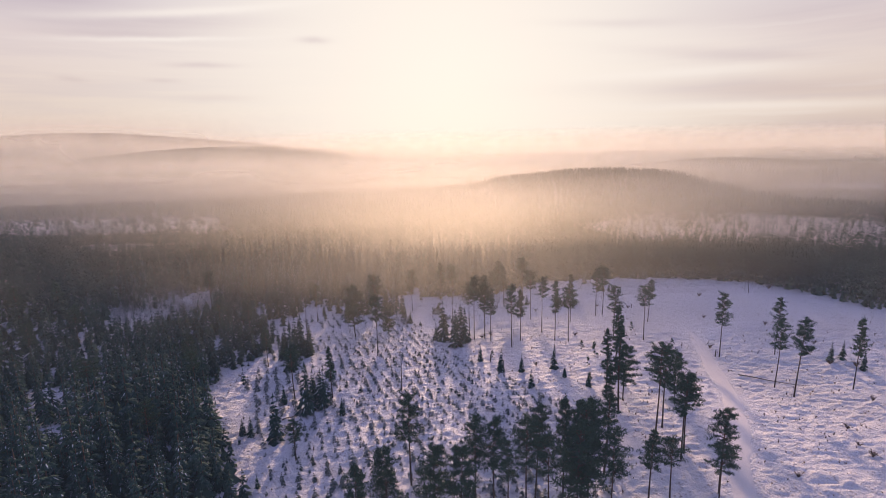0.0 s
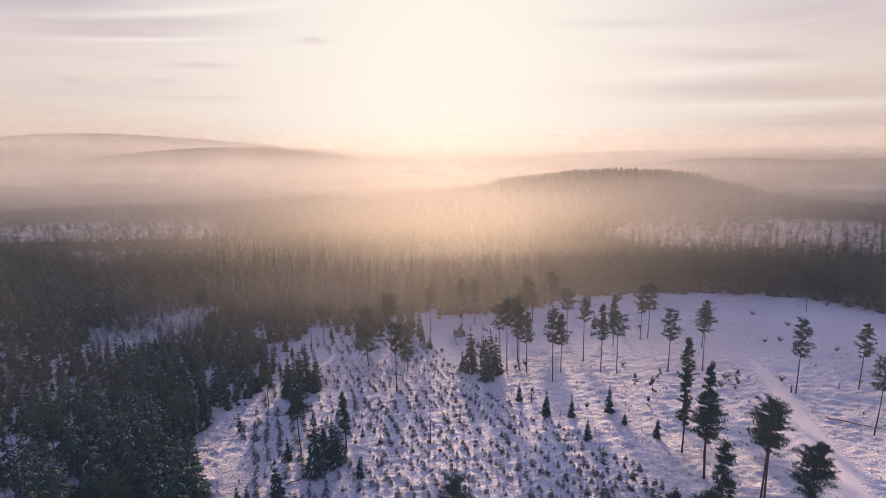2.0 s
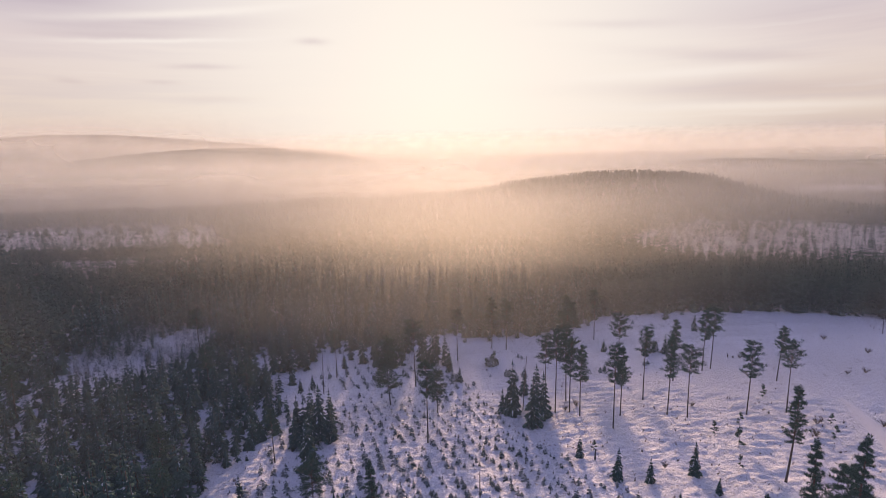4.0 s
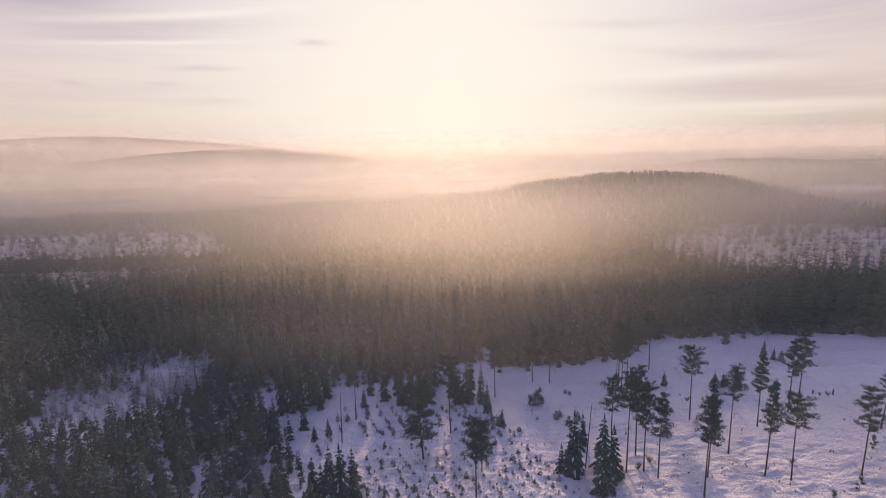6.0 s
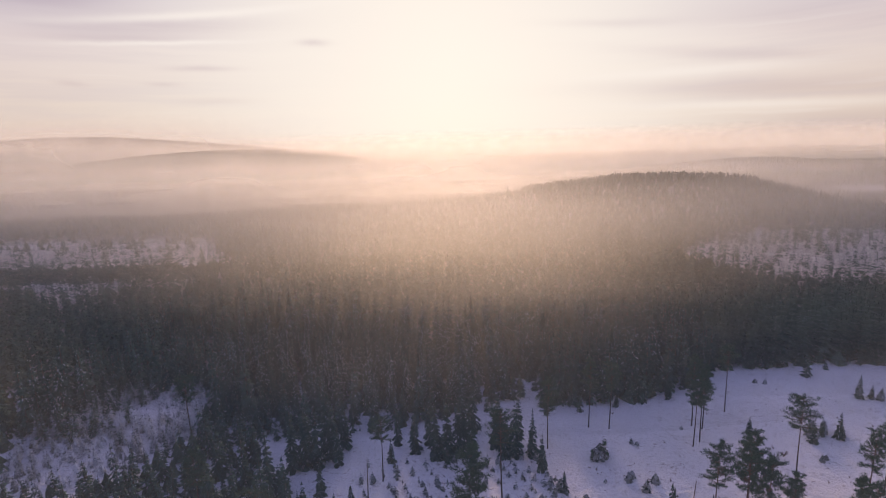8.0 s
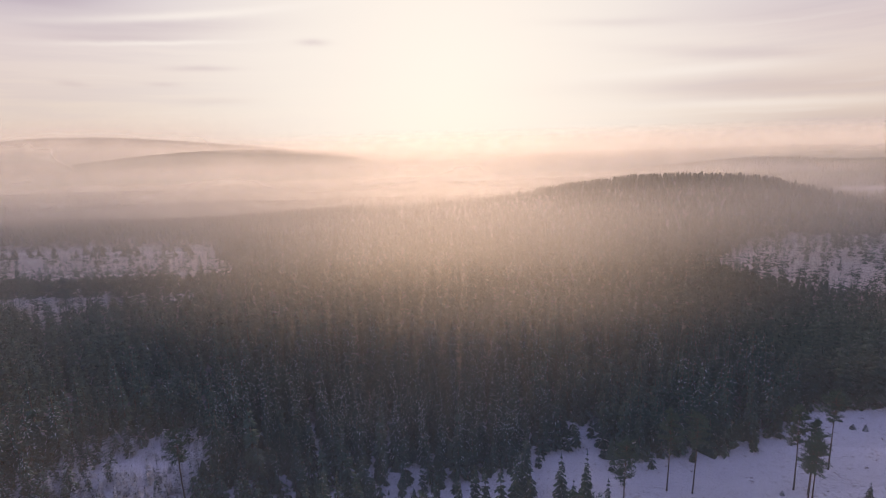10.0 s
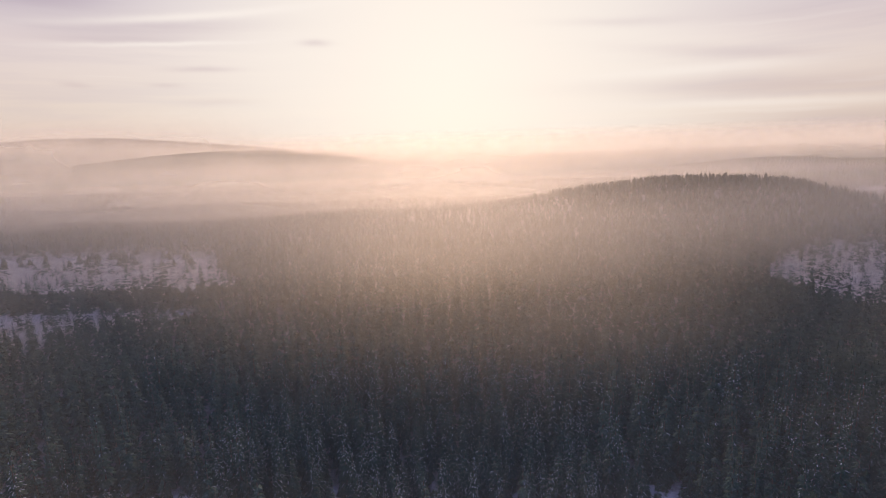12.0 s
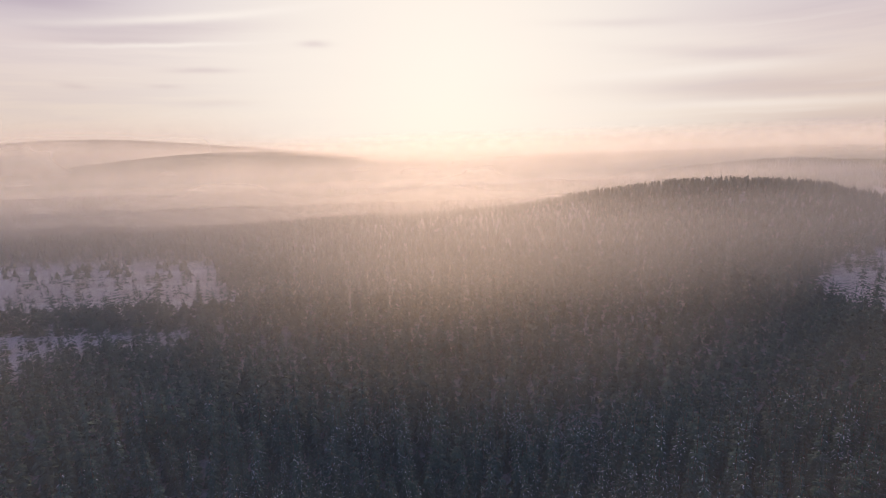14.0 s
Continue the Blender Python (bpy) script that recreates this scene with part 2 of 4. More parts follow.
BARK = bark_material("pine_bark", (0.07, 0.052, 0.043), (0.15, 0.082, 0.05), 18.0)
SPRUCE_BARK = bark_material("spruce_bark", (0.09, 0.07, 0.06), (0.12, 0.09, 0.07), 14.0)
TWIG = bark_material("dry_twigs", (0.13, 0.09, 0.07), (0.16, 0.11, 0.08), 2.0)
# haze put into tinted sheets; the first kind imitates glare in the lens
MISTS = [mist_material("glare_veil", 0.034, 0.02, 0.44, 1.40, 0.95, lifted=True, cool=0.26), mist_material("wood_mist", 0.088, 0.03, 0.48, 1.42, 0.95, cool=0.25),
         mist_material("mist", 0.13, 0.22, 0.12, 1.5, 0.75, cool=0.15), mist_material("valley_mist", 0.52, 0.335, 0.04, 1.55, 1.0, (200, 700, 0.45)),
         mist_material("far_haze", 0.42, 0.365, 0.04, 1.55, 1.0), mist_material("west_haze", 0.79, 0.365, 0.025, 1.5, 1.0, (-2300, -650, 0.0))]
# added sheet that lifts the darks as veil in the lens does
LENS_VEIL = veil_layer_material("lens_veil", 0.025, 0.02)

# ---- the lie of the land ----
rng = np.random.default_rng(7)


def lattice(ix, iy, seed):
    n = (ix.astype(np.int64) * 374761393 + iy.astype(np.int64) * 668265263 + seed * 982451653) & 0x7FFFFFFF
    n = ((n ^ (n >> 13)) * 1274126177) & 0x7FFFFFFF
    return ((n ^ (n >> 16)) & 0xFFFF) / 65535.0


def value_noise(x, y, seed=0):
    x, y = np.asarray(x, float), np.asarray(y, float)
    ix, iy = np.floor(x), np.floor(y)
    fx, fy = x - ix, y - iy
    fx, fy = fx * fx * (3 - 2 * fx), fy * fy * (3 - 2 * fy)
    a, b = lattice(ix, iy, seed), lattice(ix + 1, iy, seed)
    c, d = lattice(ix, iy + 1, seed), lattice(ix + 1, iy + 1, seed)
    return (a * (1 - fx) + b * fx) * (1 - fy) + (c * (1 - fx) + d * fx) * fy - 0.5


def mound(x, y, amp, cx, cy, sx, sy, turn=0.0):
    c, s = math.cos(radians(turn)), math.sin(radians(turn))
    u, v = (x - cx) * c + (y - cy) * s, -(x - cx) * s + (y - cy) * c
    return amp * np.exp(-(u * u) / (2 * sx * sx) - (v * v) / (2 * sy * sy))


def land(x, y):
    """Height of the ground under the snow's small relief."""
    x, y = np.asarray(x, float), np.asarray(y, float)
    z = mound(x, y, 5, 28, 95, 45, 45) + mound(x, y, -3, 95, 130, 30, 30) + mound(x, y, 4, 95, 215, 40, 40)
    edge = np.where(x < 0, 612 - 0.2 * np.clip(-x, 0, 700), 612 + 0.4 * np.clip(x, 0, 200) - np.clip(2.2 * (x - 255), 0, 400))
    fall = np.clip((y - edge) / 260, 0, 1)
    z = z - 36 * fall * fall * (3 - 2 * fall)                                              # the valley behind the hill
    z = z + mound(x, y, 19.5, 215, 640, 120, 60, 6) + mound(x, y, 6, 40, 600, 120, 55)        # wooded hill and its shoulder
    z = z + mound(x, y, 17, 1150, 1430, 330, 75) + mound(x, y, 34, 720, 1430, 210, 75)     # the ridge in the east
    z = z + mound(x, y, 95, -1050, 2500, 560, 200, 4) + mound(x, y, 225, -3000, 4200, 1300, 240, 4)
    far = np.clip((y - 250) / 600, 0, 1)
    return z + far * (value_noise(x / 160, y / 160, 3) * 6)


def inside(poly, x, y):
    x, y = np.asarray(x, float), np.asarray(y, float)
    hit = np.zeros(x.shape, bool)
    for (x0, y0), (x1, y1) in zip(poly, poly[1:] + poly[:1]):
        hit ^= ((y0 > y) != (y1 > y)) & (x < (x1 - x0) * (y - y0) / ((y1 - y0) or 1e-9) + x0)
    return hit


CLEARING = [(-28, -40), (-37, 82), (-52, 105), (-64, 122), (-64, 134), (-57, 150), (-59, 165), (-66, 178), (-77, 190), (-78, 199), (-62, 198), (-42, 201),
            (-26, 208), (-17, 211), (-15, 224), (-11, 224), (-9, 208), (14, 209), (25, 213), (36, 219), (45, 224), (60, 222), (105, 217), (133, 213), (150, 195), (165, 174), (200, 150), (230, -40)]
PLANTED = [(-52, 186), (-14, 186), (-3, 152), (12, 130), (26, 112), (34, 88), (20, 60), (-26, 60), (-36, 92), (-54, 128), (-54, 165)]
GLADE = [(-124, 178), (-134, 197), (-121, 221), (-97, 222), (-92, 200), (-100, 182)]
FIELD_WEST = [(-430, 370), (-420, 470), (-335, 482), (-212, 482), (-188, 430), (-158, 392), (-157, 332), (-197, 326), (-206, 308), (-290, 352)]
LAKE_EAST = [(640, 985), (680, 1085), (760, 1110), (1300, 985), (1300, 870), (900, 890)]
FIELD_EAST = [(102, 350), (116, 326), (150, 306), (270, 278), (330, 380), (270, 440), (190, 452), (165, 440), (122, 400), (96, 385)]
OPEN_WOOD = [(-114, 126), (-95, 134), (-74, 106), (-84, 95)]


def mesh_object(name, verts, tris, material_list, index=None, parent=None, label="", smooth=False):
    """One mesh object from arrays of points and triangles."""
    me = bpy.data.meshes.new(name)
    verts, tris = np.asarray(verts, np.float32), np.asarray(tris, np.int32)
    me.vertices.add(len(verts))
    me.vertices.foreach_set("co", verts.ravel())
    me.loops.add(tris.size)
    me.loops.foreach_set("vertex_index", tris.ravel())
    me.polygons.add(len(tris))
    me.polygons.foreach_set("loop_start", np.arange(0, tris.size, 3, dtype=np.int32))
    for mt in material_list:
        me.materials.append(mt)
    if index is not None:
        me.polygons.foreach_set("material_index", np.asarray(index, np.int32))
    me.polygons.foreach_set("use_smooth", np.full(len(tris), smooth))
    me.update(calc_edges=True)
    ob = new(name, me)
    ob.parent = parent
    if label:
        tagged(ob, label)
    return ob


def grid_tris(nx, ny):
    i = np.arange(nx - 1)[None, :] + nx * np.arange(ny - 1)[:, None]
    i = i.ravel()
    return np.concatenate([np.stack([i, i + 1, i + nx + 1], 1), np.stack([i, i + nx + 1, i + nx], 1)])


def stretched(lo, hi, step, out_lo, out_hi, grow):
    """Even steps between lo and hi, growing steps out to the ends."""
    mid = list(np.arange(lo, hi + step / 2, step))
    for sign, end in ((1, out_hi), (-1, out_lo)):
        s, v, more = step, mid[-1] if sign > 0 else mid[0], []
        while abs(end - v) > s:
            s *= grow
            v += sign * s
            more.append(v)
        mid = mid + more if sign > 0 else more[::-1] + mid
    return np.array(mid)


ROW_DIR = np.array([0.37, -0.93])
TRACK = [(38, 30), (46, 62), (51, 77), (55, 86), (63, 100), (71, 118), (76, 136), (80, 152), (82, 164), (81, 176)]


def from_track(x, y):
    """Distance from the middle of the track."""
    best = np.full(np.shape(x), 1e9)
    for (x0, y0), (x1, y1) in zip(TRACK, TRACK[1:]):
        t = np.clip(((x - x0) * (x1 - x0) + (y - y0) * (y1 - y0)) / ((x1 - x0) ** 2 + (y1 - y0) ** 2), 0, 1)
        best = np.minimum(best, np.hypot(x - x0 - t * (x1 - x0), y - y0 - t * (y1 - y0)))
    return best


def relief(x, y):
    """Humps, tussocks, hollows and planting furrows in the snow of the felled area."""
    near = np.clip((260 - y) / 40, 0, 1) * np.clip((y + 60) / 40, 0, 1)
    z = value_noise(x / 8, y / 6, 11) * 0.40 + value_noise(x / 4.0, y / 2.0, 12) * 0.22 + value_noise(x / 1.9, y / 0.95, 13) * 0.34 + value_noise(x / 1.3, y / 0.7, 17) * 0.20
    z = z + np.clip(value_noise(x / 2.2, y / 1.3, 15) - 0.16, 0, 1) * 1.1 * np.clip(value_noise(x / 19, y / 19, 16) + 0.55, 0.1, 1)
    across = x * 0.93 + y * 0.37 + value_noise(x / 15, y / 15, 14) * 3
    rows = np.cos(across * 2 * np.pi / 2.7) * 0.10 * inside(PLANTED, x, y)
    calm = (1 - 0.88 * np.clip((y - 168 + 14 * np.clip((x - 30) / 30, 0, 1)) / 16, 0, 1)) * np.clip((from_track(x, y) - 2.0) / 2.5, 0.12, 1)
    return (z + rows) * calm * near


gx = stretched(-64, 130, 0.66, -4600, 4600, 1.09)
gy = stretched(70, 176, 0.38, -900, 4700, 1.085)
GX, GY = np.meshgrid(gx, gy)
GZ = land(GX, GY) + relief(GX, GY)
ground = mesh_object("ground", np.stack([GX.ravel(), GY.ravel(), GZ.ravel()], 1), grid_tris(len(gx), len(gy)), [SNOW], smooth=True)
dark_ground = ground.data.attributes.new("dark_ground", "FLOAT", "POINT")
floor = ~inside(CLEARING, GX, GY) & ~inside(GLADE, GX, GY) & ~inside(FIELD_WEST, GX, GY) & ~inside(FIELD_EAST, GX, GY) & ~inside(LAKE_EAST, GX, GY)
fields = inside(FIELD_WEST, GX, GY) | inside(FIELD_EAST, GX, GY)        # the fields take a weaker share of the dark tone
dark_ground.data.foreach_set("value", np.where(floor & (GY > 225), 1.0, np.where(fields, 0.55, 0.0)).astype(np.float32).ravel())
tagged(ground, "snow-covered uneven ground of a felled forest clearing", "ground", kind="structure")

# the packed track, a little hollow, over the snow

def smooth_line(points, step):
    pts = [Vector((*p, 0)) for p in points]
    out = []
    for i in range(len(pts) - 1):
        a, b, c, d = pts[max(i - 1, 0)], pts[i], pts[i + 1], pts[min(i + 2, len(pts) - 1)]
        n = max(2, int((c - b).length / step))
        for k in range(n):
            t = k / n
            out.append(0.5 * (2 * b + (c - a) * t + (2 * a - 5 * b + 4 * c - d) * t * t + (3 * b - a - 3 * c + d) * t ** 3))
    out.append(pts[-1])
    return out


def make_track():
    line = smooth_line(TRACK, 1.0)
    verts, nx = [], 13
    for i, p in enumerate(line):
        q = line[min(i + 1, len(line) - 1)] - line[max(i - 1, 0)]
        side = Vector((q.y, -q.x, 0)).normalized()
        taper = min(1.0, (len(line) - i) / 25)
        for j in range(nx):
            u = (j / (nx - 1) - 0.5) * 2
            edge = 0.8 * float(value_noise(i * 0.3, j * 0.0 + (5 if u > 0 else 0), 21)) * abs(u)
            v = p + side * (u * (2.1 * taper + 0.4) + edge)
            rut = -0.07 * math.exp(-((abs(u) - 0.45) / 0.14) ** 2)
            lift = 0.13 * (1 - u ** 4) - 0.17 * u ** 4
            verts.append((v.x, v.y, float(land(v.x, v.y)) + (lift + rut) * taper - 0.22 * (1 - taper) + 0.05 * float(value_noise(v.x, v.y, 22))))
    ob = mesh_object("track", verts, grid_tris(nx, len(line)), [TRACK_SNOW], smooth=True)
    tagged(ob, "pale packed-snow track winding across the clearing", "track", kind="structure")


make_track()


# ---- trees: shapes ----
def tube(points, radii, sides=6):
    """A tapered tube along points."""
    verts, tris = [], []
    for k, (p, r) in enumerate(zip(points, radii)):
        for s in range(sides):
            a = 2 * math.pi * s / sides
            verts.append((p[0] + r * math.cos(a), p[1] + r * math.sin(a), p[2]))
    for k in range(len(points) - 1):
        for s in range(sides):
            a, b = k * sides + s, k * sides + (s + 1) % sides
            tris += [(a, b, b + sides), (a, b + sides, a + sides)]
    top = (len(points) - 1) * sides
    tris += [(top, top + s, top + s + 1) for s in range(1, sides - 1)]
    return np.array(verts), np.array(tris)


def limb_tube(a, b, r0, r1):
    """A thin three-sided limb from a to b."""
    a, b = Vector(a), Vector(b)
    way = (b - a).normalized()
    side = way.orthogonal().normalized()
    other = way.cross(side)
    verts = []
    for p, r in ((a, r0), (b, r1)):
        for s in range(3):
            t = 2 * math.pi * s / 3
            verts.append(tuple(p + (side * math.cos(t) + other * math.sin(t)) * r))
    tris = []
    for s in range(3):
        n = (s + 1) % 3
        tris += [(s, n, n + 3), (s, n + 3, s + 3)]
    return np.array(verts), np.array(tris)


def join(pieces):
    verts, tris, base = [], [], 0
    for v, t in pieces:
        verts.append(v)
        tris.append(t + base)
        base += len(v)
    return np.concatenate(verts), np.concatenate(tris)


def spruce_crown(r, height, radius, whorls, per, twigs, start=0.07, power=0.8, snowy=0.0):
    """Whorls of drooping boughs, each a folded blade with side twigs."""
    verts, tris, snow_v, snow_t = [], [], [], []

    def blade(root, tip, width, lift, full):
        root, tip = np.array(root), np.array(tip)
        way = tip - root
        side = np.array([-way[1], way[0], 0.0])
        side /= np.linalg.norm(side) + 1e-9
        mid = root + way * 0.55 + np.array([0, 0, lift])
        b = len(verts)
        verts.extend([root, mid + side * width - np.array([0, 0, width * 0.45]), mid - side * width - np.array([0, 0, width * 0.45]), tip, mid])
        if snowy and r.random() < (snowy if full else 0.25 * snowy):
            c, up, w = len(snow_v), np.array([0, 0, 0.05]), 0.04 + 0.055 * width
            near, far = root + (mid - root) * r.uniform(0.5, 0.9), mid + (tip - mid) * r.uniform(0.4, 0.75)
            snow_v.extend([near + up, mid + side * w + up, mid - side * w + up, far + up, mid + up * 2])
            snow_t.extend([(c, c + 4, c + 1), (c + 4, c + 3, c + 1), (c, c + 2, c + 4), (c + 4, c + 2, c + 3)])
        tris.extend([(b, b + 4, b + 1), (b + 4, b + 3, b + 1), (b, b + 2, b + 4), (b + 4, b + 2, b + 3)] if full else [(b, b + 3, b + 1), (b, b + 2, b + 3)])

    for w in range(whorls):
        f = (w + r.uniform(-0.3, 0.3)) / whorls
        f = min(max(f, 0.0), 0.985)
        z = height * (start + (1 - start) * f)
        reach = radius * (1 - f) ** power + 0.12
        n = per if f < 0.7 else max(4, per - 2)
        turn = r.uniform(0, 6.28)
        for k in range(n):
            a = turn + 6.283 * k / n + r.uniform(-0.25, 0.25)
            L = reach * r.uniform(0.62, 1.18)
            drop = L * r.uniform(0.38, 0.78) * (1.15 - 0.8 * f)
            c, s = math.cos(a), math.sin(a)
            z = height * (start + (1 - start) * f) + r.uniform(-0.5, 0.5) * height / whorls * (1 - f)
            blade((0, 0, z + 0.1 * L), (L * c, L * s, z - drop), L * 0.24 + 0.08, 0.12 * L, twigs > 0)
            for t in range(twigs):
                b = a + (0.5 if t % 2 else -0.5) * r.uniform(0.7, 1.3)
                p = 0.35 + 0.2 * r.random()
                root = (L * p * c, L * p * s, z - drop * p)
                q = L * r.uniform(0.4, 0.6)
                blade(root, (root[0] + q * math.cos(b), root[1] + q * math.sin(b), root[2] - q * 0.5), q * 0.24 + 0.05, 0.05, False)
    b = len(verts)
    verts.extend([(0.1, 0, height * 0.93), (-0.06, 0.09, height * 0.93), (-0.06, -0.09, height * 0.93), (0, 0, height * 1.04)])
    tris.extend([(b, b + 1, b + 3), (b + 1, b + 2, b + 3), (b + 2, b, b + 3)])
    crown = np.array(verts, float), np.array(tris)
    return (crown, (np.array(snow_v, float).reshape(-1, 3), np.array(snow_t, int).reshape(-1, 3))) if snowy else crown


def tiered_crown(r, height, radius, tiers, sides):
    """A far tree: ragged skirts one over the other."""
    verts, tris = [], []
    for k in range(tiers):
        f = k / tiers
        low, top = height * (0.06 + 0.88 * f), height * (0.06 + 0.88 * (k + 1.7) / tiers) if k < tiers - 1 else height
        b = len(verts)
        verts.append((0, 0, min(top, height)))
        turn = r.uniform(0, 6.28)
        for s in range(sides):
            a = turn + 6.283 * s / sides
            q = radius * (1 - f) ** 0.8 * (r.uniform(0.9, 1.25) if s % 2 else r.uniform(0.55, 0.85))
            verts.append((q * math.cos(a), q * math.sin(a), low + r.uniform(-0.05, 0.05) * height))
        tris.extend([(b, b + 1 + s, b + 1 + (s + 1) % sides) for s in range(sides)])
    return np.array(verts, float), np.array(tris)


def tuft(r, centre, size, flat, count, blade):
    """A clump of pine needles: many small blades round a centre."""
    d = r.normal(size=(count, 3))
    d /= np.linalg.norm(d, axis=1)[:, None] + 1e-9
    p = centre + d * (r.random((count, 1)) ** 0.45) * np.array([size, size, size * flat])
    way = d + r.normal(size=(count, 3)) * 0.5 + np.array([0, 0, 0.35])
    way /= np.linalg.norm(way, axis=1)[:, None]
    side = np.cross(way, r.normal(size=(count, 3)))
    side /= np.linalg.norm(side, axis=1)[:, None] + 1e-9
    L = blade * r.uniform(0.7, 1.4, (count, 1))
    v = np.stack([p - way * L * 0.5 + side * L * 0.17, p - way * L * 0.5 - side * L * 0.17, p + way * L * 0.9], 1).reshape(-1, 3)
    return v, np.arange(count * 3).reshape(-1, 3)


def pine_shape(r, height, crown_from, spread, count, point):
    """Trunk, limbs and needle clumps of an old pine with a bare stem."""
    lean = r.normal(size=2) * 0.012 * height
    bow = r.normal(size=2) * 0.010 * height

    def stem(f):
        return np.array([lean[0] * f + bow[0] * math.sin(3.1 * f), lean[1] * f + bow[1] * math.sin(3.1 * f), height * f])

    steps = [0, 0.03, 0.12, 0.25, 0.4, 0.55, 0.7, 0.82, 0.92, 0.985]
    base = 0.0108 * height
    trunk = tube([stem(f) - (np.array([0, 0, 0.4]) if f == 0 else 0) for f in steps], [base * (1.45 if f == 0 else 1.0 - 0.86 * f ** 1.1) for f in steps], 8)
    limbs, crown = [], []
    count = int(count * 2.1)
    for k in range(count):
        f = crown_from + (0.97 - crown_from) * (k + r.random()) / count
        g = (f - crown_from) / (1 - crown_from)
        a = r.uniform(0, 6.28)
        L = spread * (1.0 - point * g) * min(1.0, 0.55 + 2.2 * g) * r.uniform(0.45, 1.12)
        s = stem(f)
        mid = s + np.array([math.cos(a) * L * 0.55, math.sin(a) * L * 0.55, L * r.uniform(0.0, 0.2)])
        end = s + np.array([math.cos(a) * L, math.sin(a) * L, L * r.uniform(-0.05, 0.4)])
        limbs.append(limb_tube(s, mid, 0.055 * (1.2 - 0.6 * g), 0.035))
        limbs.append(limb_tube(mid, end, 0.035, 0.015))
        for f2 in (0.45, 0.75, 1.0):
            at = s + (mid - s) * f2 / 0.55 if f2 < 0.55 else mid + (end - mid) * (f2 - 0.55) / 0.45
            crown.append(tuft(r, at + np.array([0, 0, 0.12]), 0.14 * L + 0.30, 0.5, 22 if f2 < 1 else 32, 0.29))
    crown.append(tuft(r, stem(0.98), 0.5, 1.5, 90, 0.28))
    for k in range(5):                      # dead snags below the crown
        f, a = r.uniform(crown_from - 0.25, crown_from), r.uniform(0, 6.28)
        s = stem(f)
        L = r.uniform(0.5, 1.4)
        limbs.append(limb_tube(s, s + np.array([math.cos(a) * L, math.sin(a) * L, -0.1 * L]), 0.03, 0.01))
    return trunk, join(limbs), join(crown)


def thing(name, label, category, group=""):
    return tagged(new(name), label, category, group)


def build_pine(r, height, crown_from, spread, count, point, label):
    root = thing("pine_tree", label, "tree", "pines on the clearing")
    trunk, limbs, crown = pine_shape(r, height, crown_from, spread, count, point)
    mesh_object("trunk", *trunk, [BARK], parent=root, smooth=True)
    tagged(mesh_object("limbs", *limbs, [BARK], parent=root), kind="stuff")
    mesh_object("crown", *crown, [PINE], parent=root)
    return root


def build_spruce(r, height, radius, whorls, per, twigs, label, needles, start=0.07, power=0.8, name="spruce_tree", group="", snowy=0.3):
    root = thing(name, label, "tree", group)
    mesh_object("trunk", *tube([(0, 0, -0.4), (0, 0, height * 0.3), (0, 0, height * 0.97)], [height * 0.013, height * 0.009, 0.02], 6), [SPRUCE_BARK], parent=root)
    crown, snow = spruce_crown(r, height, radius, whorls, per, twigs, start, power, snowy)
    boughs = mesh_object("crown", *crown, [needles], parent=root)
    tagged(mesh_object("snow_on_boughs", *snow, [FROST], parent=boughs), "thin white snow lying along the boughs", kind="stuff")
    return root


def place(model, used, x, y, scale, height_scale=None, turn=None):
    """The model itself the first time, copies of it after that."""
    turn = rng.uniform(0, 360) if turn is None else turn
    m = pose(x, y, float(land(x, y)), 0, 0, turn) @ Matrix.Diagonal((scale, scale, height_scale or scale, 1))
    if model in used:
        return copy_thing(model, m @ Matrix.Diagonal((1 / model.scale.x, 1 / model.scale.y, 1 / model.scale.z, 1)))
    used.add(model)
    model.matrix_basis = m
    return model


used = set()
PINES = [build_pine(rng, 18.0, c, s, n, p, "tall thin-stemmed pine with a high dark green crown") for c, s, n, p in
         ((0.50, 3.7, 32, 0.55), (0.50, 3.4, 32, 0.75), (0.57, 3.5, 28, 0.4), (0.53, 3.2, 30, 0.6), (0.47, 3.1, 32, 0.8), (0.61, 3.8, 27, 0.35), (0.63, 3.2, 22, 0.4))]
BUSHY = [build_pine(rng, 12.0, c, s, n, 0.65, "bushy middle-aged pine with foliage low on its trunk") for c, s, n in ((0.30, 3.6, 36), (0.22, 3.4, 36))]
SLIM = [build_pine(rng, 20.0, c, 2.3, 34, p, "slim tall conifer with a long ragged crown") for c, p in ((0.36, 0.85), (0.42, 0.8))]
SMALL = [build_spruce(rng, 5.0, 1.15, 12, 7, 2, "small dark young spruce standing in the snow", SPRUCE, 0.03, 0.9, group="young spruces on the clearing") for _ in range(4)]

# pines of the clearing: place and height
PINES_NEAR = [(82.0, 143.2, 20), (100.2, 145.7, 18), (86.6, 124.5, 18.5), (88.4, 119.5, 21), (107.1, 124.0, 20), (63.6, 154.5, 18), (43.3, 96.1, 19.5),
              (45.8, 98.7, 18), (44.3, 86.8, 18), (46.0, 89.3, 16), (46.2, 76.9, 16.6), (33.3, 74.8, 13.5), (36.8, 74.6, 12.5), (43.5, 72.0, 13),
              (-6.5, 81.8, 18), (-30.3, 92.2, 9), (-20.2, 144.5, 19), (20.4, 147.0, 20), (34.8, 152.8, 19.5), (38.7, 151.3, 17.5), (32.2, 160.6, 19), (53.4, 153.2, 18)]
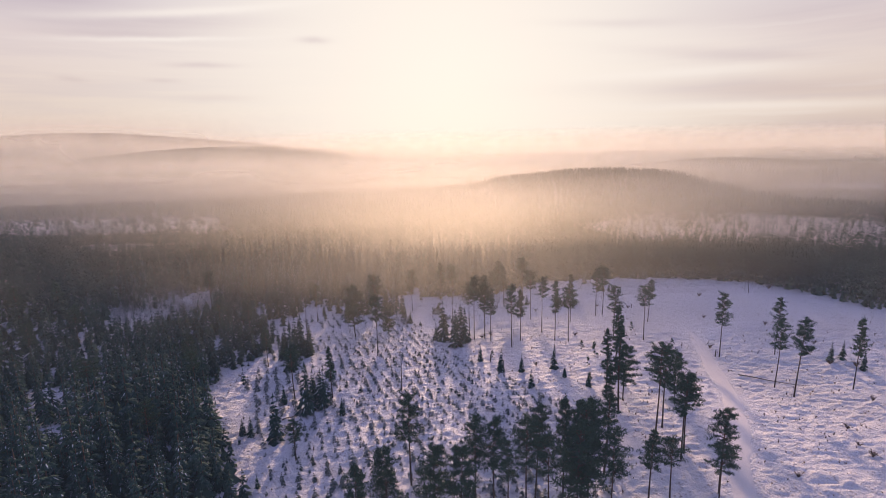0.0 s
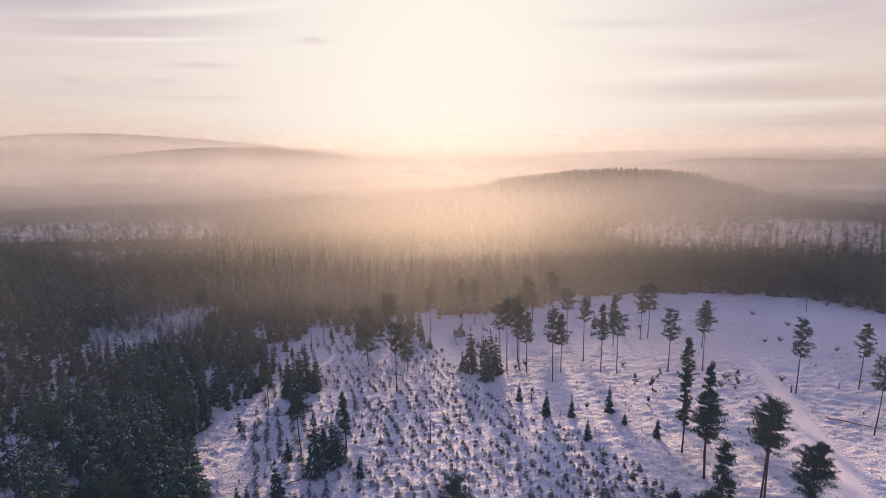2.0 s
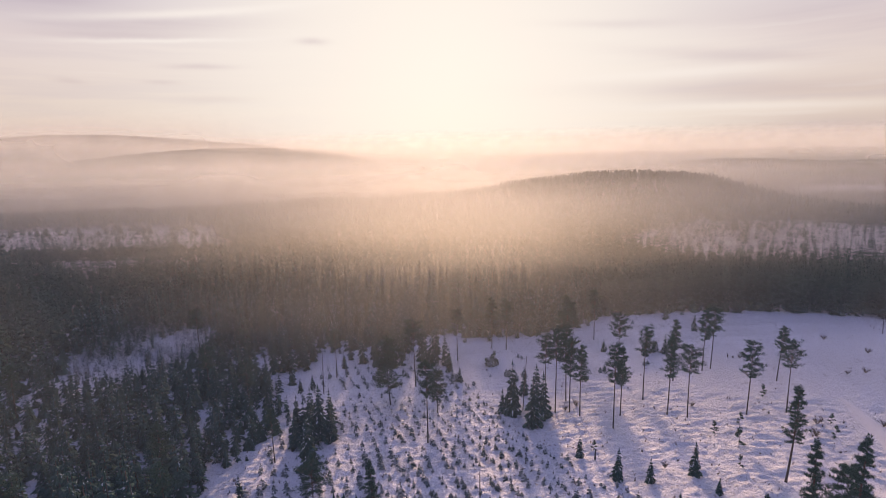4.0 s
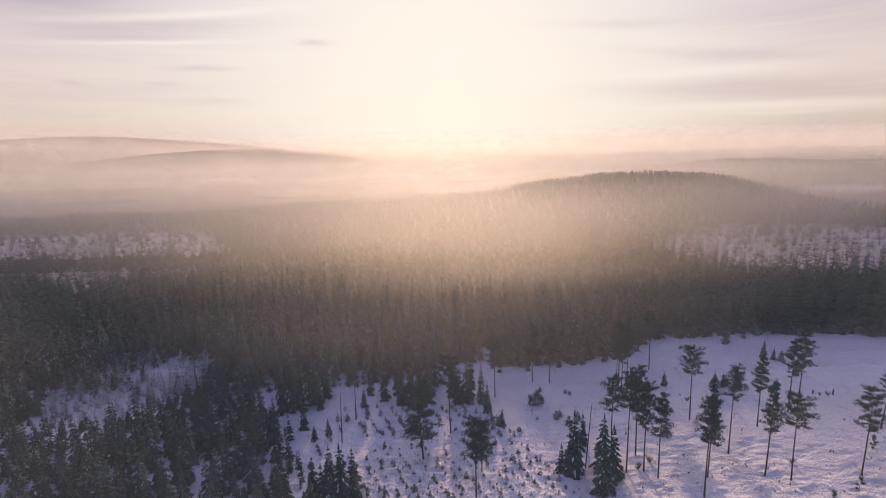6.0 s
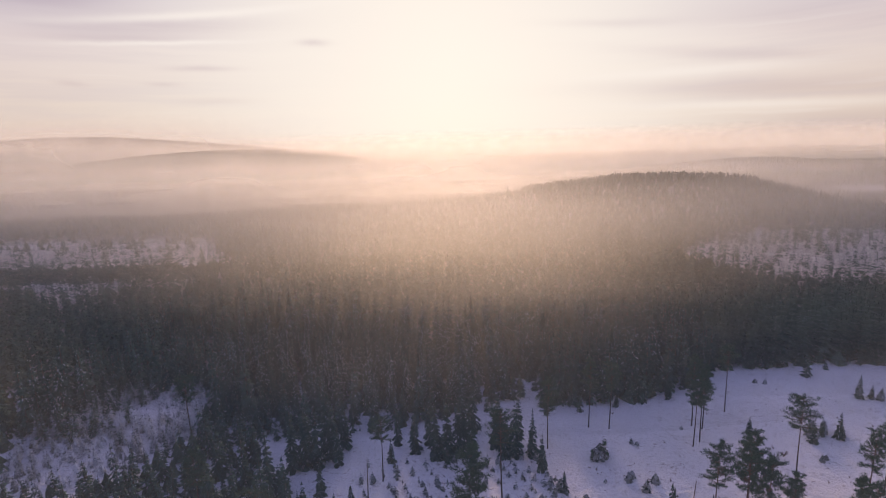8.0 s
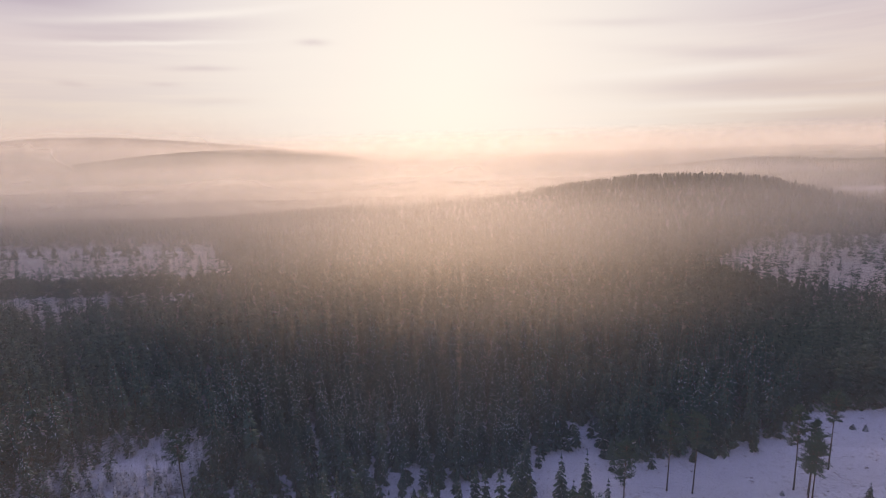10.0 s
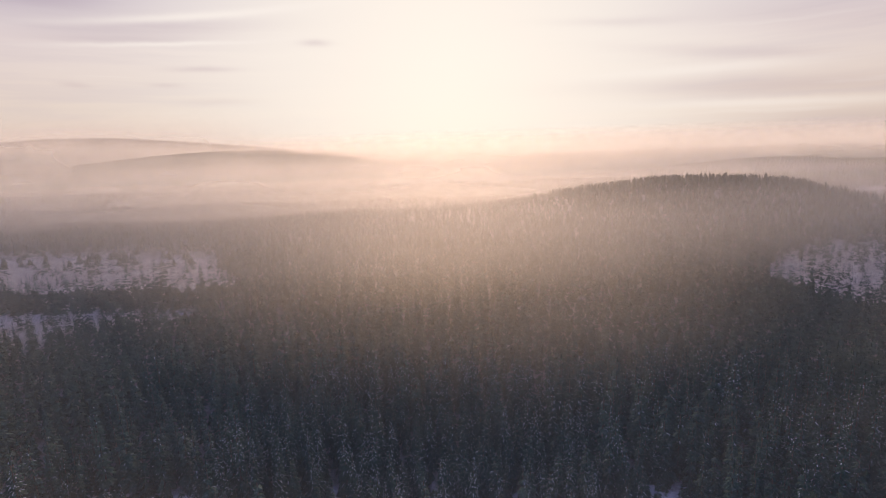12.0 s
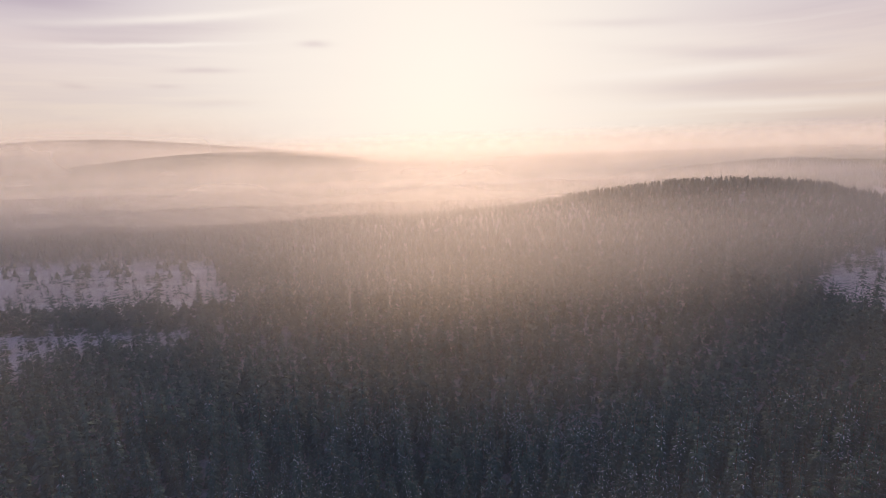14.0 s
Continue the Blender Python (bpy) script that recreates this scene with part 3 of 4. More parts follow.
PINES_FAR = [(54.5, 176.0, 17.5), (57.2, 176.8, 18), (70.8, 169.4, 15), (44.0, 170.4, 17), (30.9, 174.4, 18), (9.5, 155.2, 21), (12.9, 155.3, 18.5),
             (14.6, 152.7, 17.5), (8.3, 160.4, 18), (13.3, 160.6, 20), (23.9, 152.7, 17), (-24.1, 172.7, 19), (-46.9, 180.3, 14),
             (-12.3, 189.5, 16), (-1.2, 197.5, 17), (3.2, 196.5, 16.5), (21.9, 196.0, 17), (23.6, 194.6, 15.5), (32.2, 201.2, 17), (18.3, 187.8, 15), (20.5, 189.5, 16),
             (-51.8, 140.2, 12), (-37.8, 118.3, 14.5)]
for i, (x, y, h) in enumerate(PINES_NEAR + PINES_FAR):
    place(PINES[i % len(PINES)], used, x, y, (0.55 + 0.45 * h / 18) * (0.80 if y > 120 else 0.95), h / 18)
# the grove that the camera passes over first
for i, (x, y, h) in enumerate([(4.5, 75, 17), (7.5, 73, 18), (12.5, 71, 19), (14.5, 75, 18.5), (19.5, 76.5, 19), (15.5, 69, 17.5), (9, 68, 17), (25.5, 70.5, 17)]):
    place(PINES[i % 7], used, x, y, 0.85, h / 18)
for i, (x, y, h) in enumerate([(21.5, 73, 19.5), (23.5, 75.5, 18.5), (20, 70, 18), (-10, 72, 14.5), (-2, 71, 15), (-14, 70, 13), (2, 69, 15.5)]):
    place(BUSHY[i % 2], used, x, y, h / 14, h / 12)


def build_snag(x, y, h):
    """A bare dead trunk."""
    root = thing("dead_trunk", "thin bare dead tree trunk standing in snow", "dead tree", "dead trunks on the clearing")
    lean = rng.normal(size=2) * 0.03 * h
    stem = mesh_object("trunk", *tube([(0, 0, -0.3), (lean[0] * 0.5, lean[1] * 0.5, h * 0.5), (lean[0], lean[1], h)], [0.13, 0.10, 0.05], 7), [SPRUCE_BARK], parent=root, smooth=True)
    for k in range(3):
        f, a = rng.uniform(0.4, 0.95), rng.uniform(0, 6.28)
        at = np.array([lean[0] * f, lean[1] * f, h * f])
        mesh_object("branch_stub", *limb_tube(at, at + np.array([math.cos(a) * 0.5, math.sin(a) * 0.5, 0.1]), 0.03, 0.012), [SPRUCE_BARK], parent=stem)
    root.matrix_basis = pose(x, y, float(land(x, y)))


for x, y, h in ((-11, 118.5, 9.3), (-48.4, 170.4, 11.7), (2.2, 157.3, 14), (122, 197, 6)):
    build_snag(x, y, h)
for i, (x, y, h) in enumerate([(-18.2, 157.8, 11), (53.6, 110.1, 12.5), (41.5, 110.5, 13.5), (-30.0, 163.0, 17.5)]):
    place(BUSHY[i % 2], used, x, y, h / 12)
for i, (x, y, h) in enumerate([(38.3, 104.1, 22), (28.3, 82.4, 21), (38.1, 112.2, 17), (45.2, 127.3, 19), (-28.3, 118.0, 13.5)]):
    place(SLIM[i % 2], used, x, y, 0.4 + 0.6 * h / 20, h / 20)
SMALL_EAST = [(113.5, 140.7, 6), (117.2, 141.1, 6), (118.5, 134.9, 6), (15, 128.5, 6.2), (20.2, 126.8, 5), (29.3, 129, 6.8), (30.9, 123.4, 3), (21.2, 117.5, 4.5), (10, 136, 4.8),
              (35.5, 118, 3.6), (3.2, 149.4, 11.8), (6.3, 153.9, 11), (0.1, 156.3, 8), (5.1, 156, 12), (43, 187, 5.6), (49.3, 188, 5.9), (32.2, 191.5, 4.1), (65.2, 202.9, 6)]
SMALL_WEST = [(-36.7, 100, 11), (-33, 111.6, 12.5), (-29.3, 113.8, 8.7), (-43.9, 137.4, 12), (-24.1, 109, 4.3), (-45.2, 103.3, 4), (-43.1, 102.6, 4.6),
              (-44.1, 148.6, 13), (-47.3, 147.5, 10), (-2.8, 156.6, 6), (-0.4, 156.4, 13), (-30.6, 115.9, 9), (-33, 117.8, 8), (-40.1, 116.9, 5),
              (-54.8, 171.8, 4), (-52.1, 173.7, 4.2), (-45.8, 186.5, 5.2)]
for i, (x, y, h) in enumerate(SMALL_EAST + SMALL_WEST):
    place(SMALL[i % 4], used, x, y, 0.35 + 0.65 * h / 5 if h < 8 else h / 5.3, h / 5)

# taller spruces that stand out from the wood's edge
EDGE = [build_spruce(rng, 13.0, R, 16, 7, 2, "dark spruce standing out from the wood's edge", SPRUCE, 0.03, group="spruces at the wood's edge", snowy=0.1) for R in (2.0, 2.3, 1.8)]
for i, (x, y, h) in enumerate([(-66, 185, 14.5), (-63.5, 186, 15), (-61, 185.5, 15.5), (-64, 189, 14), (-58.5, 189, 13.5), (-56.8, 186, 9.5), (-56.3, 192.5, 9.5), (-60.5, 193, 15),
                               (-36, 186.7, 8.2), (-21.8, 187, 11), (-19.8, 187.5, 12), (-16.1, 186.8, 11), (-15, 182.1, 8), (-23, 191, 13), (-18.5, 191, 13.5), (-75.1, 188, 12),
                               (-41, 190, 10), (-38, 193, 11), (-30, 195, 12), (-28, 198, 13), (-45, 193, 9),
                               (-34, 187, 14.5), (-31.5, 188, 14), (-29, 187.5, 13), (-36.5, 188, 13.5)]):
    place(EDGE[i % 3], used, x, y, (h / 13) ** 0.7, h / 13)
# a broad clump of spruces that stands free of the wood
for i, (x, y, h) in enumerate([(-46.5, 150.5, 11.5), (-42.5, 151.5, 10.5), (-49.5, 150, 10), (-45.5, 146.5, 9), (-41.5, 147.5, 8), (-48.8, 145.6, 8.5), (-44.5, 149, 10)]):
    place(EDGE[(i + 1) % 3], used, x, y, 1.25 * (h / 13) ** 0.6, h / 13)
for i, (x, y, h) in enumerate([(-67.3, 177.3, 5), (-12.2, 174.9, 4.4), (-58.5, 176.8, 6.9), (3.9, 166, 7.3), (67.7, 202.2, 3.7), (46.4, 189.2, 3.9)]):
    place(SMALL[i % 4], used, x, y, 0.35 + 0.65 * h / 5, h / 5)


def build_shrub(size, label):
    """A bare winter bush: many forked twigs from one foot."""
    root = thing("bare_shrub", label, "shrub", "bare bushes on the clearing")
    pieces = []
    for k in range(26):
        a, t = rng.uniform(0, 6.28), rng.uniform(0.0, 0.95)
        L = size * rng.uniform(0.4, 1.05)
        mid = np.array([math.cos(a) * L * t * 0.5, math.sin(a) * L * t * 0.5, L * 0.5])
        pieces.append(limb_tube((0, 0, -0.1), mid, 0.026, 0.018))
        for q in range(6):
            b = a + rng.uniform(-1.7, 1.7)
            end = mid + np.array([math.cos(b) * L * 0.32, math.sin(b) * L * 0.32, L * rng.uniform(0.05, 0.5)])
            pieces.append(limb_tube(mid, end, 0.017, 0.008))
    tagged(mesh_object("twigs", *join(pieces), [TWIG], parent=root), kind="stuff")
    return root


SHRUBS = [build_shrub(1.6, "bare brown bush standing in the snow") for _ in range(3)]
for i, (x, y, h) in enumerate([(134.1, 203.4, 2.4), (106.5, 183.6, 1.8), (89, 102.9, 1.6), (85.4, 95.4, 1.3), (84.8, 91.2, 1.9), (64, 82.9, 1.5), (63.3, 144.5, 2.2), (100.2, 192.8, 1.8),
                               (25, 131.4, 1.5), (97.1, 172.9, 1.7), (91.8, 172.4, 1.4), (109.8, 166.3, 1.8), (57.8, 185.2, 1.6), (34.2, 182.8, 1.4), (15.2, 158.1, 2), (68.4, 182.3, 1.3),
                               (67.1, 149.5, 2), (82.3, 149.4, 1.9), (118, 137, 2.2), (116.3, 151.7, 1.9), (107.1, 117.7, 1.6), (42.2, 156.4, 1.6), (12, 156, 1.6), (112, 139, 1.8)]):
    place(SHRUBS[i % 3], used, x, y, h / 1.6)

# thin young pines with gaps between their whorls
THIN = [build_pine(rng, 4.0, 0.15, 1.15, n, 0.6, "thin young pine with sparse needles standing in snow") for n in (3, 4)]
for i, (x, y, h) in enumerate([(43.1, 138.5, 4.2), (36.0, 118.5, 3.2), (39.2, 131.4, 2.6), (40.9, 143.8, 3.0), (66.7, 143.6, 3.0), (62.1, 161.1, 3.2), (-1.6, 184.4, 4.2), (-4.2, 184.2, 2.6),
                               (48.8, 148.2, 2.8), (13.5, 138.3, 2.2), (121, 139, 2.6), (70.5, 149.8, 2.5)]):
    place(THIN[i % 2], used, x, y, h / 4)

# low bushy conifers between the taller trees
LOW = [build_spruce(rng, 2.0, R, 8, 7, 1, "low bushy young conifer sunk in the snow", SAPLING, 0.1, group="low conifers on the clearing", snowy=0.25) for R in (0.9, 1.2)]
for i, (x, y, h) in enumerate([(49, 213, 1.5), (47, 214, 1.2), (69.4, 201.5, 3.0), (-2.4, 185.2, 3.6), (-3.6, 185.0, 2.6), (-1.2, 185.4, 2.4), (6.0, 190.2, 1.2), (7.0, 189.4, 0.9), (0.8, 177.3, 2.2), (1.8, 178.4, 1.6),
                               (3.0, 174.0, 2.6), (5.7, 176.6, 2.0), (26.9, 177.4, 1.5), (28.2, 178.2, 1.2), (40.4, 180.6, 1.5), (41.6, 181.2, 1.1), (19.0, 194.8, 0.9), (-12.6, 175.6, 2.6), (-14.2, 177.2, 2.0),
                               (-8.6, 172.8, 1.0), (-3.6, 177.3, 0.8), (44.6, 189.6, 3.4), (47.6, 190.2, 3.0), (50.4, 189.2, 2.6), (33.4, 192.6, 1.2)]):
    place(LOW[i % 2], used, x, y, 0.25 + 0.38 * h, h / 2)


def build_stump(x, y, h):
    """A broken or sawn stub of a trunk with a cap of snow."""
    root = thing("tree_stump", "short dark broken tree stump with snow on top", "stump", "stumps on the clearing")
    stub = mesh_object("trunk", *tube([(0, 0, -0.3), (0, 0, 0.15), (0.03, 0.02, h)], [0.24, 0.17, 0.14], 8), [SPRUCE_BARK], parent=root, smooth=True)
    mesh_object("snow_cap", *tube([(0.03, 0.02, h - 0.01), (0.03, 0.02, h + 0.06), (0.03, 0.02, h + 0.11)], [0.15, 0.13, 0.05], 8), [FROST], parent=stub, label="small cap of white snow", smooth=True)
    root.matrix_basis = pose(x, y, float(land(x, y)))


for x, y, h in ((65.6, 183.5, 1.1), (66.7, 182.6, 0.8), (69.9, 182.6, 1.5), (81.0, 143.6, 2.0), (12.8, 135.0, 2.4), (58.7, 153.4, 0.7), (74.0, 104.0, 0.6), (52.0, 126.0, 0.6), (92.0, 134.0, 0.7)):
    build_stump(x, y, h)


def fallen_log(x0, y0, x1, y1):
    """A fallen trunk with snow along its top."""
    root = thing("fallen_log", "fallen tree trunk lying in the snow", "log")
    n = 9
    line = []
    for k in range(n):
        t = k / (n - 1)
        x, y = x0 + (x1 - x0) * t, y0 + (y1 - y0) * t
        line.append(Vector((x - x0, y - y0, float(land(x, y) + max(0.0, float(relief(x, y))) - land(x0, y0)) + 0.22 + 0.05 * math.sin(7 * t + 1)))) 
    pieces = [limb_tube(a, b, 0.16 - 0.013 * k, 0.147 - 0.013 * k) for k, (a, b) in enumerate(zip(line, line[1:]))]
    stem = mesh_object("trunk", *join(pieces), [SPRUCE_BARK], parent=root)
    for k in (3, 4, 5, 6, 7):
        a = rng.uniform(0, 6.28)
        mesh_object("branch_stub", *limb_tube(line[k], line[k] + Vector((math.cos(a) * 0.7, math.sin(a) * 0.7, 0.6)), 0.04, 0.015), [SPRUCE_BARK], parent=stem)
    root.matrix_basis = pose(x0, y0, float(land(x0, y0)))


fallen_log(80.9, 130.8, 96.6, 125.3)
fallen_log(-38.0, 108.0, -31.0, 113.0)

# ---- the forest ----
def frustum(x, y):
    """The wedge of country that the flight looks over."""
    return (np.abs(x + 30) < 0.98 * y + 45) & (y > 20)


def scatter(x0, x1, y0, y1, step, seed):
    r = np.random.default_rng(seed)
    X, Y = np.meshgrid(np.arange(x0, x1, step), np.arange(y0, y1, step))
    X = X + (np.arange(X.shape[0]) * 0.618 % 1.0)[:, None] * step
    X = (X + r.uniform(-0.45, 0.45, X.shape) * step).ravel()
    Y = (Y + r.uniform(-0.45, 0.45, Y.shape) * step).ravel()
    return X, Y, r


def wooded(X, Y, r):
    keep = ~inside(CLEARING, X, Y) & frustum(X, Y)
    keep &= (value_noise(X / 20, Y / 20, 33) > -0.2) | (r.random(X.shape) < 0.6) | (Y > 200)
    keep &= ~inside(GLADE, X, Y)
    some = r.random(X.shape)
    keep &= ~(inside(OPEN_WOOD, X, Y) & (some > 0.4))
    keep &= ~(inside(FIELD_WEST, X, Y) & (some > np.where(Y > 378, 0.32, np.where(Y > 346, 0.8, 0.5)))) & ~(inside(FIELD_EAST, X, Y) & (some > np.where(Y > 400, 0.7, 0.36)))
    return keep


def forest_stuff(name, X, Y, r, models, lo, hi, mats, label, slim=0.75):
    """Many trees joined into one mesh, each turned and scaled in its own way."""
    allv, allt, alli, tones, base = [], [], [], [], 0
    in_field = inside(FIELD_WEST, X, Y) | inside(FIELD_EAST, X, Y)
    drift = 0.5 + 0.75 * value_noise(X / 16, Y / 16, 34) + r.normal(0, 0.2, len(X)) - 0.12 * ((X > -8) & (Y > 205) & (Y < 275))      # snow lies on the trees in patches
    pick = np.clip((drift * len(models)).astype(int), 0, len(models) - 1)
    Z = land(X, Y)
    patch = 1 + 0.55 * value_noise(X / 40, Y / 40, 31) + 0.4 * value_noise(X / 14, Y / 14, 32)
    patch *= 1 - 0.28 * np.exp(-((X + 105) ** 2 + (Y - 162) ** 2) / (2 * 26.0 ** 2))
    patch = np.maximum(patch, np.where((Y > 200) & (Y < 300), 0.92, 0.74))
    patch = np.where(Y > 440, 1 + 0.35 * (patch - 1), patch)
    patch = np.where((Y > 530) & (Y < 760) & (X < 58) & (X > -120) & (r.random(len(X)) > 0.12), patch * 0.6, patch)     # a younger stand west of the hill
    patch += 0.6 * np.exp(-((X + 70) ** 2 + (Y - 92) ** 2) / (2 * 20.0 ** 2))
    for k, (v, t, idx) in enumerate(models):
        s = np.nonzero(pick == k)[0]
        if not len(s):
            continue
        h = (lo + (hi - lo) * r.random(len(s)) ** 1.2) * patch[s]
        w = h ** slim * r.uniform(0.78, 1.3, len(s))
        hedge = (X[s] < 0) & (Y[s] > 346) & (Y[s] < 378)
        belt = (X[s] > -20) & (X[s] < 190) & (Y[s] > 205) & (Y[s] < 268)      # an even-aged stand with closed crowns
        h = np.where(belt & (h > 7), 11.6 + 0.16 * h, h)
        w = np.where(belt, w * np.where(X[s] < 45, 1.1, 1.45), np.where(in_field[s], w * np.where(hedge, 1.45, 1.0), w))
        h = np.where(in_field[s], h * np.where(hedge, 0.8, 0.56), h)                     # low bushy growth on the fields
        old = (X[s] > -8) & (X[s] < 60) & (Y[s] > 205) & (Y[s] < 275)             # trees of this block take a darker tone
        tones.append(np.repeat(r.random(len(s)) ** 1.6 * np.where(old, 0.35, 1.0), len(v)))
        a = r.uniform(0, 6.283, len(s))
        c, q = np.cos(a)[:, None], np.sin(a)[:, None]
        V = np.stack([(v[:, 0] * c - v[:, 1] * q) * w[:, None] + X[s][:, None], (v[:, 0] * q + v[:, 1] * c) * w[:, None] + Y[s][:, None],
                      v[:, 2] * h[:, None] + Z[s][:, None] - 0.1], 2)
        allv.append(V.reshape(-1, 3))
        allt.append((t[None] + (np.arange(len(s)) * len(v))[:, None, None] + base).reshape(-1, 3))
        alli.append(np.tile(idx, len(s)))
        base += len(s) * len(v)
    ob = mesh_object(name, np.concatenate(allv), np.concatenate(allt), mats, np.concatenate(alli))
    ob.data.attributes.new("tree_tone", "FLOAT", "POINT").data.foreach_set("value", np.concatenate(tones).astype(np.float32))
    return tagged(ob, label, "forest", kind="stuff")


def unit_model(crown, trunk_sides=0, stem=0.0):
    """A tree one metre high, crown first, with its stem where it shows."""
    v, t = crown
    idx = np.zeros(len(t), int)
    if trunk_sides:
        tv, tt = tube([(0, 0, -0.03), (0, 0, 0.9)], [stem, stem * 0.3], trunk_sides)
        idx = np.concatenate([idx, np.ones(len(tt), int)])
        v, t = join([(v, t), (tv, tt)])
    return v, t, idx


def unit(v_t, height, width):
    v, t = v_t
    return v / np.array([width, width, height]), t


# widths are divided by height**0.75 so that slender trees stay slender
def snowy_model(R, share, whorls=12):
    """A near tree with stem, and snow along some of its boughs."""
    crown, snow = spruce_crown(rng, 14, R, whorls, 6, 2, 0.06, snowy=share)
    v, t, idx = unit_model(unit(crown, 14, 14 ** 0.75), 4, 0.022)
    sv, st = unit(snow, 14, 14 ** 0.75)
    v, t = join([(v, t), (sv, st)])
    return v, t, np.concatenate([idx, np.full(len(st), 2)])


FINE = [snowy_model(R, q) for R, q in ((2.3, 0.03), (2.0, 0.06), (2.2, 0.11), (1.9, 0.2), (2.1, 0.36), (2.3, 0.6))]
DARK = [snowy_model(R, q, 10) for R, q in ((2.3, 0.03), (2.0, 0.06), (2.2, 0.12), (2.5, 0.2), (1.9, 0.35))]
MIDDLE = [unit_model(unit(spruce_crown(rng, 14, R, 9, 5, 0, 0.06), 14, 14 ** 0.75)) for R in (1.8, 2.1, 1.9, 2.3, 1.7)]
COARSE = [unit_model(unit(tiered_crown(rng, 14, R, 5, 7), 14, 14 ** 0.75)) for R in (3.2, 3.6, 4.0, 3.4)]
ROUGH = [unit_model(unit(tiered_crown(rng, 14, R, 2, 5), 14, 14 ** 0.75)) for R in (3.0, 3.4, 4.0)]

# single spruces nearest to the end of the flight
STAND = [build_spruce(rng, 14.0, R, 16, 7, 2, text, SPRUCE, 0.1, group="spruces of the forest", snowy=q) for R, q, text in
         ((2.1, 0.05, "dark spruce lightly dusted with snow"), (1.8, 0.09, "dark spruce lightly dusted with snow"), (2.0, 0.16, "dark spruce lightly dusted with snow"),
          (1.7, 0.28, "spruce with snow on its drooping boughs"), (2.0, 0.4, "spruce with snow on its drooping boughs"), (1.9, 0.6, "snow-laden spruce with white drooping boughs"))]
HOME = (-92, -24, 209, 243)
X, Y, r = scatter(*HOME, 3.4, 41)
k = wooded(X, Y, r)
for i, (x, y) in enumerate(zip(X[k], Y[k])):
    s = r.uniform(0.62, 1.15)
    white = int(np.clip((0.5 + 0.75 * float(value_noise(x / 16, y / 16, 34)) + r.normal(0, 0.2)) * 6, 0, 5))
    place(STAND[white], used, x, y, s ** 0.75, s)

X, Y, r = scatter(-330, 330, 30, 330, 3.8, 42)
home = (X > HOME[0]) & (X < HOME[1]) & (Y > HOME[2]) & (Y < HOME[3])
k = wooded(X, Y, r) & ~home
near = k & (X > -135) & (X < 45) & (Y < 268)
west = k & (Y < 205) & (X < 0) & (X > -125)
near &= ~west & (Y > 165)
XW, YW, rw = scatter(-125, 0, 30, 205, 3.25, 50)
kw = wooded(XW, YW, rw)
forest_stuff("dark_spruce_wood", XW[kw], YW[kw], rw, DARK, 5, 13.5, [SPRUCE, SPRUCE_BARK, FROST], "dark mixed-age spruce wood beside the clearing")
forest_stuff("near_spruce_wood", X[near], Y[near], r, FINE, 8.5, 18, [SPRUCE, SPRUCE_BARK, FROST], "dense dark spruce wood dusted with snow round the clearing")
rest = k & ~near & ~west
X2, Y2, r2 = scatter(-480, 480, 330, 440, 5.0, 43)
k2 = wooded(X2, Y2, r2)
forest_stuff("middle_spruce_wood", np.concatenate([X[rest], X2[k2]]), np.concatenate([Y[rest], Y2[k2]]), r, MIDDLE, 8.5, 18, [WOODS], "dense spruce wood in thin mist behind the clearing")
XE, YE, re = scatter(34, 182, 212, 262, 3.1, 57)
ke = wooded(XE, YE, re)
forest_stuff("even_spruce_stand", XE[ke], YE[ke], re, MIDDLE, 8.5, 14, [WOODS], "closed even-aged spruce stand bordering the clearing")
X, Y, r = scatter(-950, 950, 440, 900, 6.3, 44)
k = wooded(X, Y, r)
forest_stuff("hill_wood", X[k], Y[k], r, COARSE, 7.2, 9.5, [WOODS], "misty conifer wood on the low hill")
X, Y, r = scatter(-1900, 1900, 900, 1700, 15.0, 45)
ridge = scatter(430, 1500, 1240, 1480, 9.0, 56)
X, Y = np.concatenate([X, ridge[0]]), np.concatenate([Y, ridge[1]])
k = frustum(X, Y) & ~inside(LAKE_EAST, X, Y)
forest_stuff("distant_wood", X[k], Y[k], r, ROUGH, 7, 11, [WOODS], "far conifer wood fading into haze")

# the farthest woods: one closed canopy
CX, CY = np.meshgrid(np.linspace(-4400, 3200, 190), np.linspace(1650, 4500, 90))
CZ = land(CX, CY) + 8 + 6 * value_noise(CX / 30, CY / 30, 81)
canopy = mesh_object("distant_canopy", np.stack([CX.ravel(), CY.ravel(), CZ.ravel()], 1), grid_tris(190, 90), [WOODS])
tagged(canopy, "closed canopy of far woods fading into haze", "forest", kind="stuff")

# the wood goes on beside and behind the start of the flight
X, Y, r = scatter(-300, 330, -170, 60, 5.0, 58)
k = ~inside(CLEARING, X, Y) & ~(frustum(X, Y) & (Y > 30))
forest_stuff("rear_wood", X[k], Y[k], r, ROUGH, 8, 14, [WOODS], "dark conifer wood behind the clearing's near end")

# pines that stand among the spruces
r = np.random.default_rng(49)
for i in range(26):
    x, y = r.uniform(-170, -40), r.uniform(60, 200)
    if not inside(CLEARING, np.array([x]), np.array([y]))[0] and not inside(GLADE, np.array([x]), np.array([y]))[0] and frustum(np.array([x]), np.array([y]))[0]:
        place(PINES[i % 7], used, x, y, r.uniform(0.75, 0.95), r.uniform(0.65, 0.9))

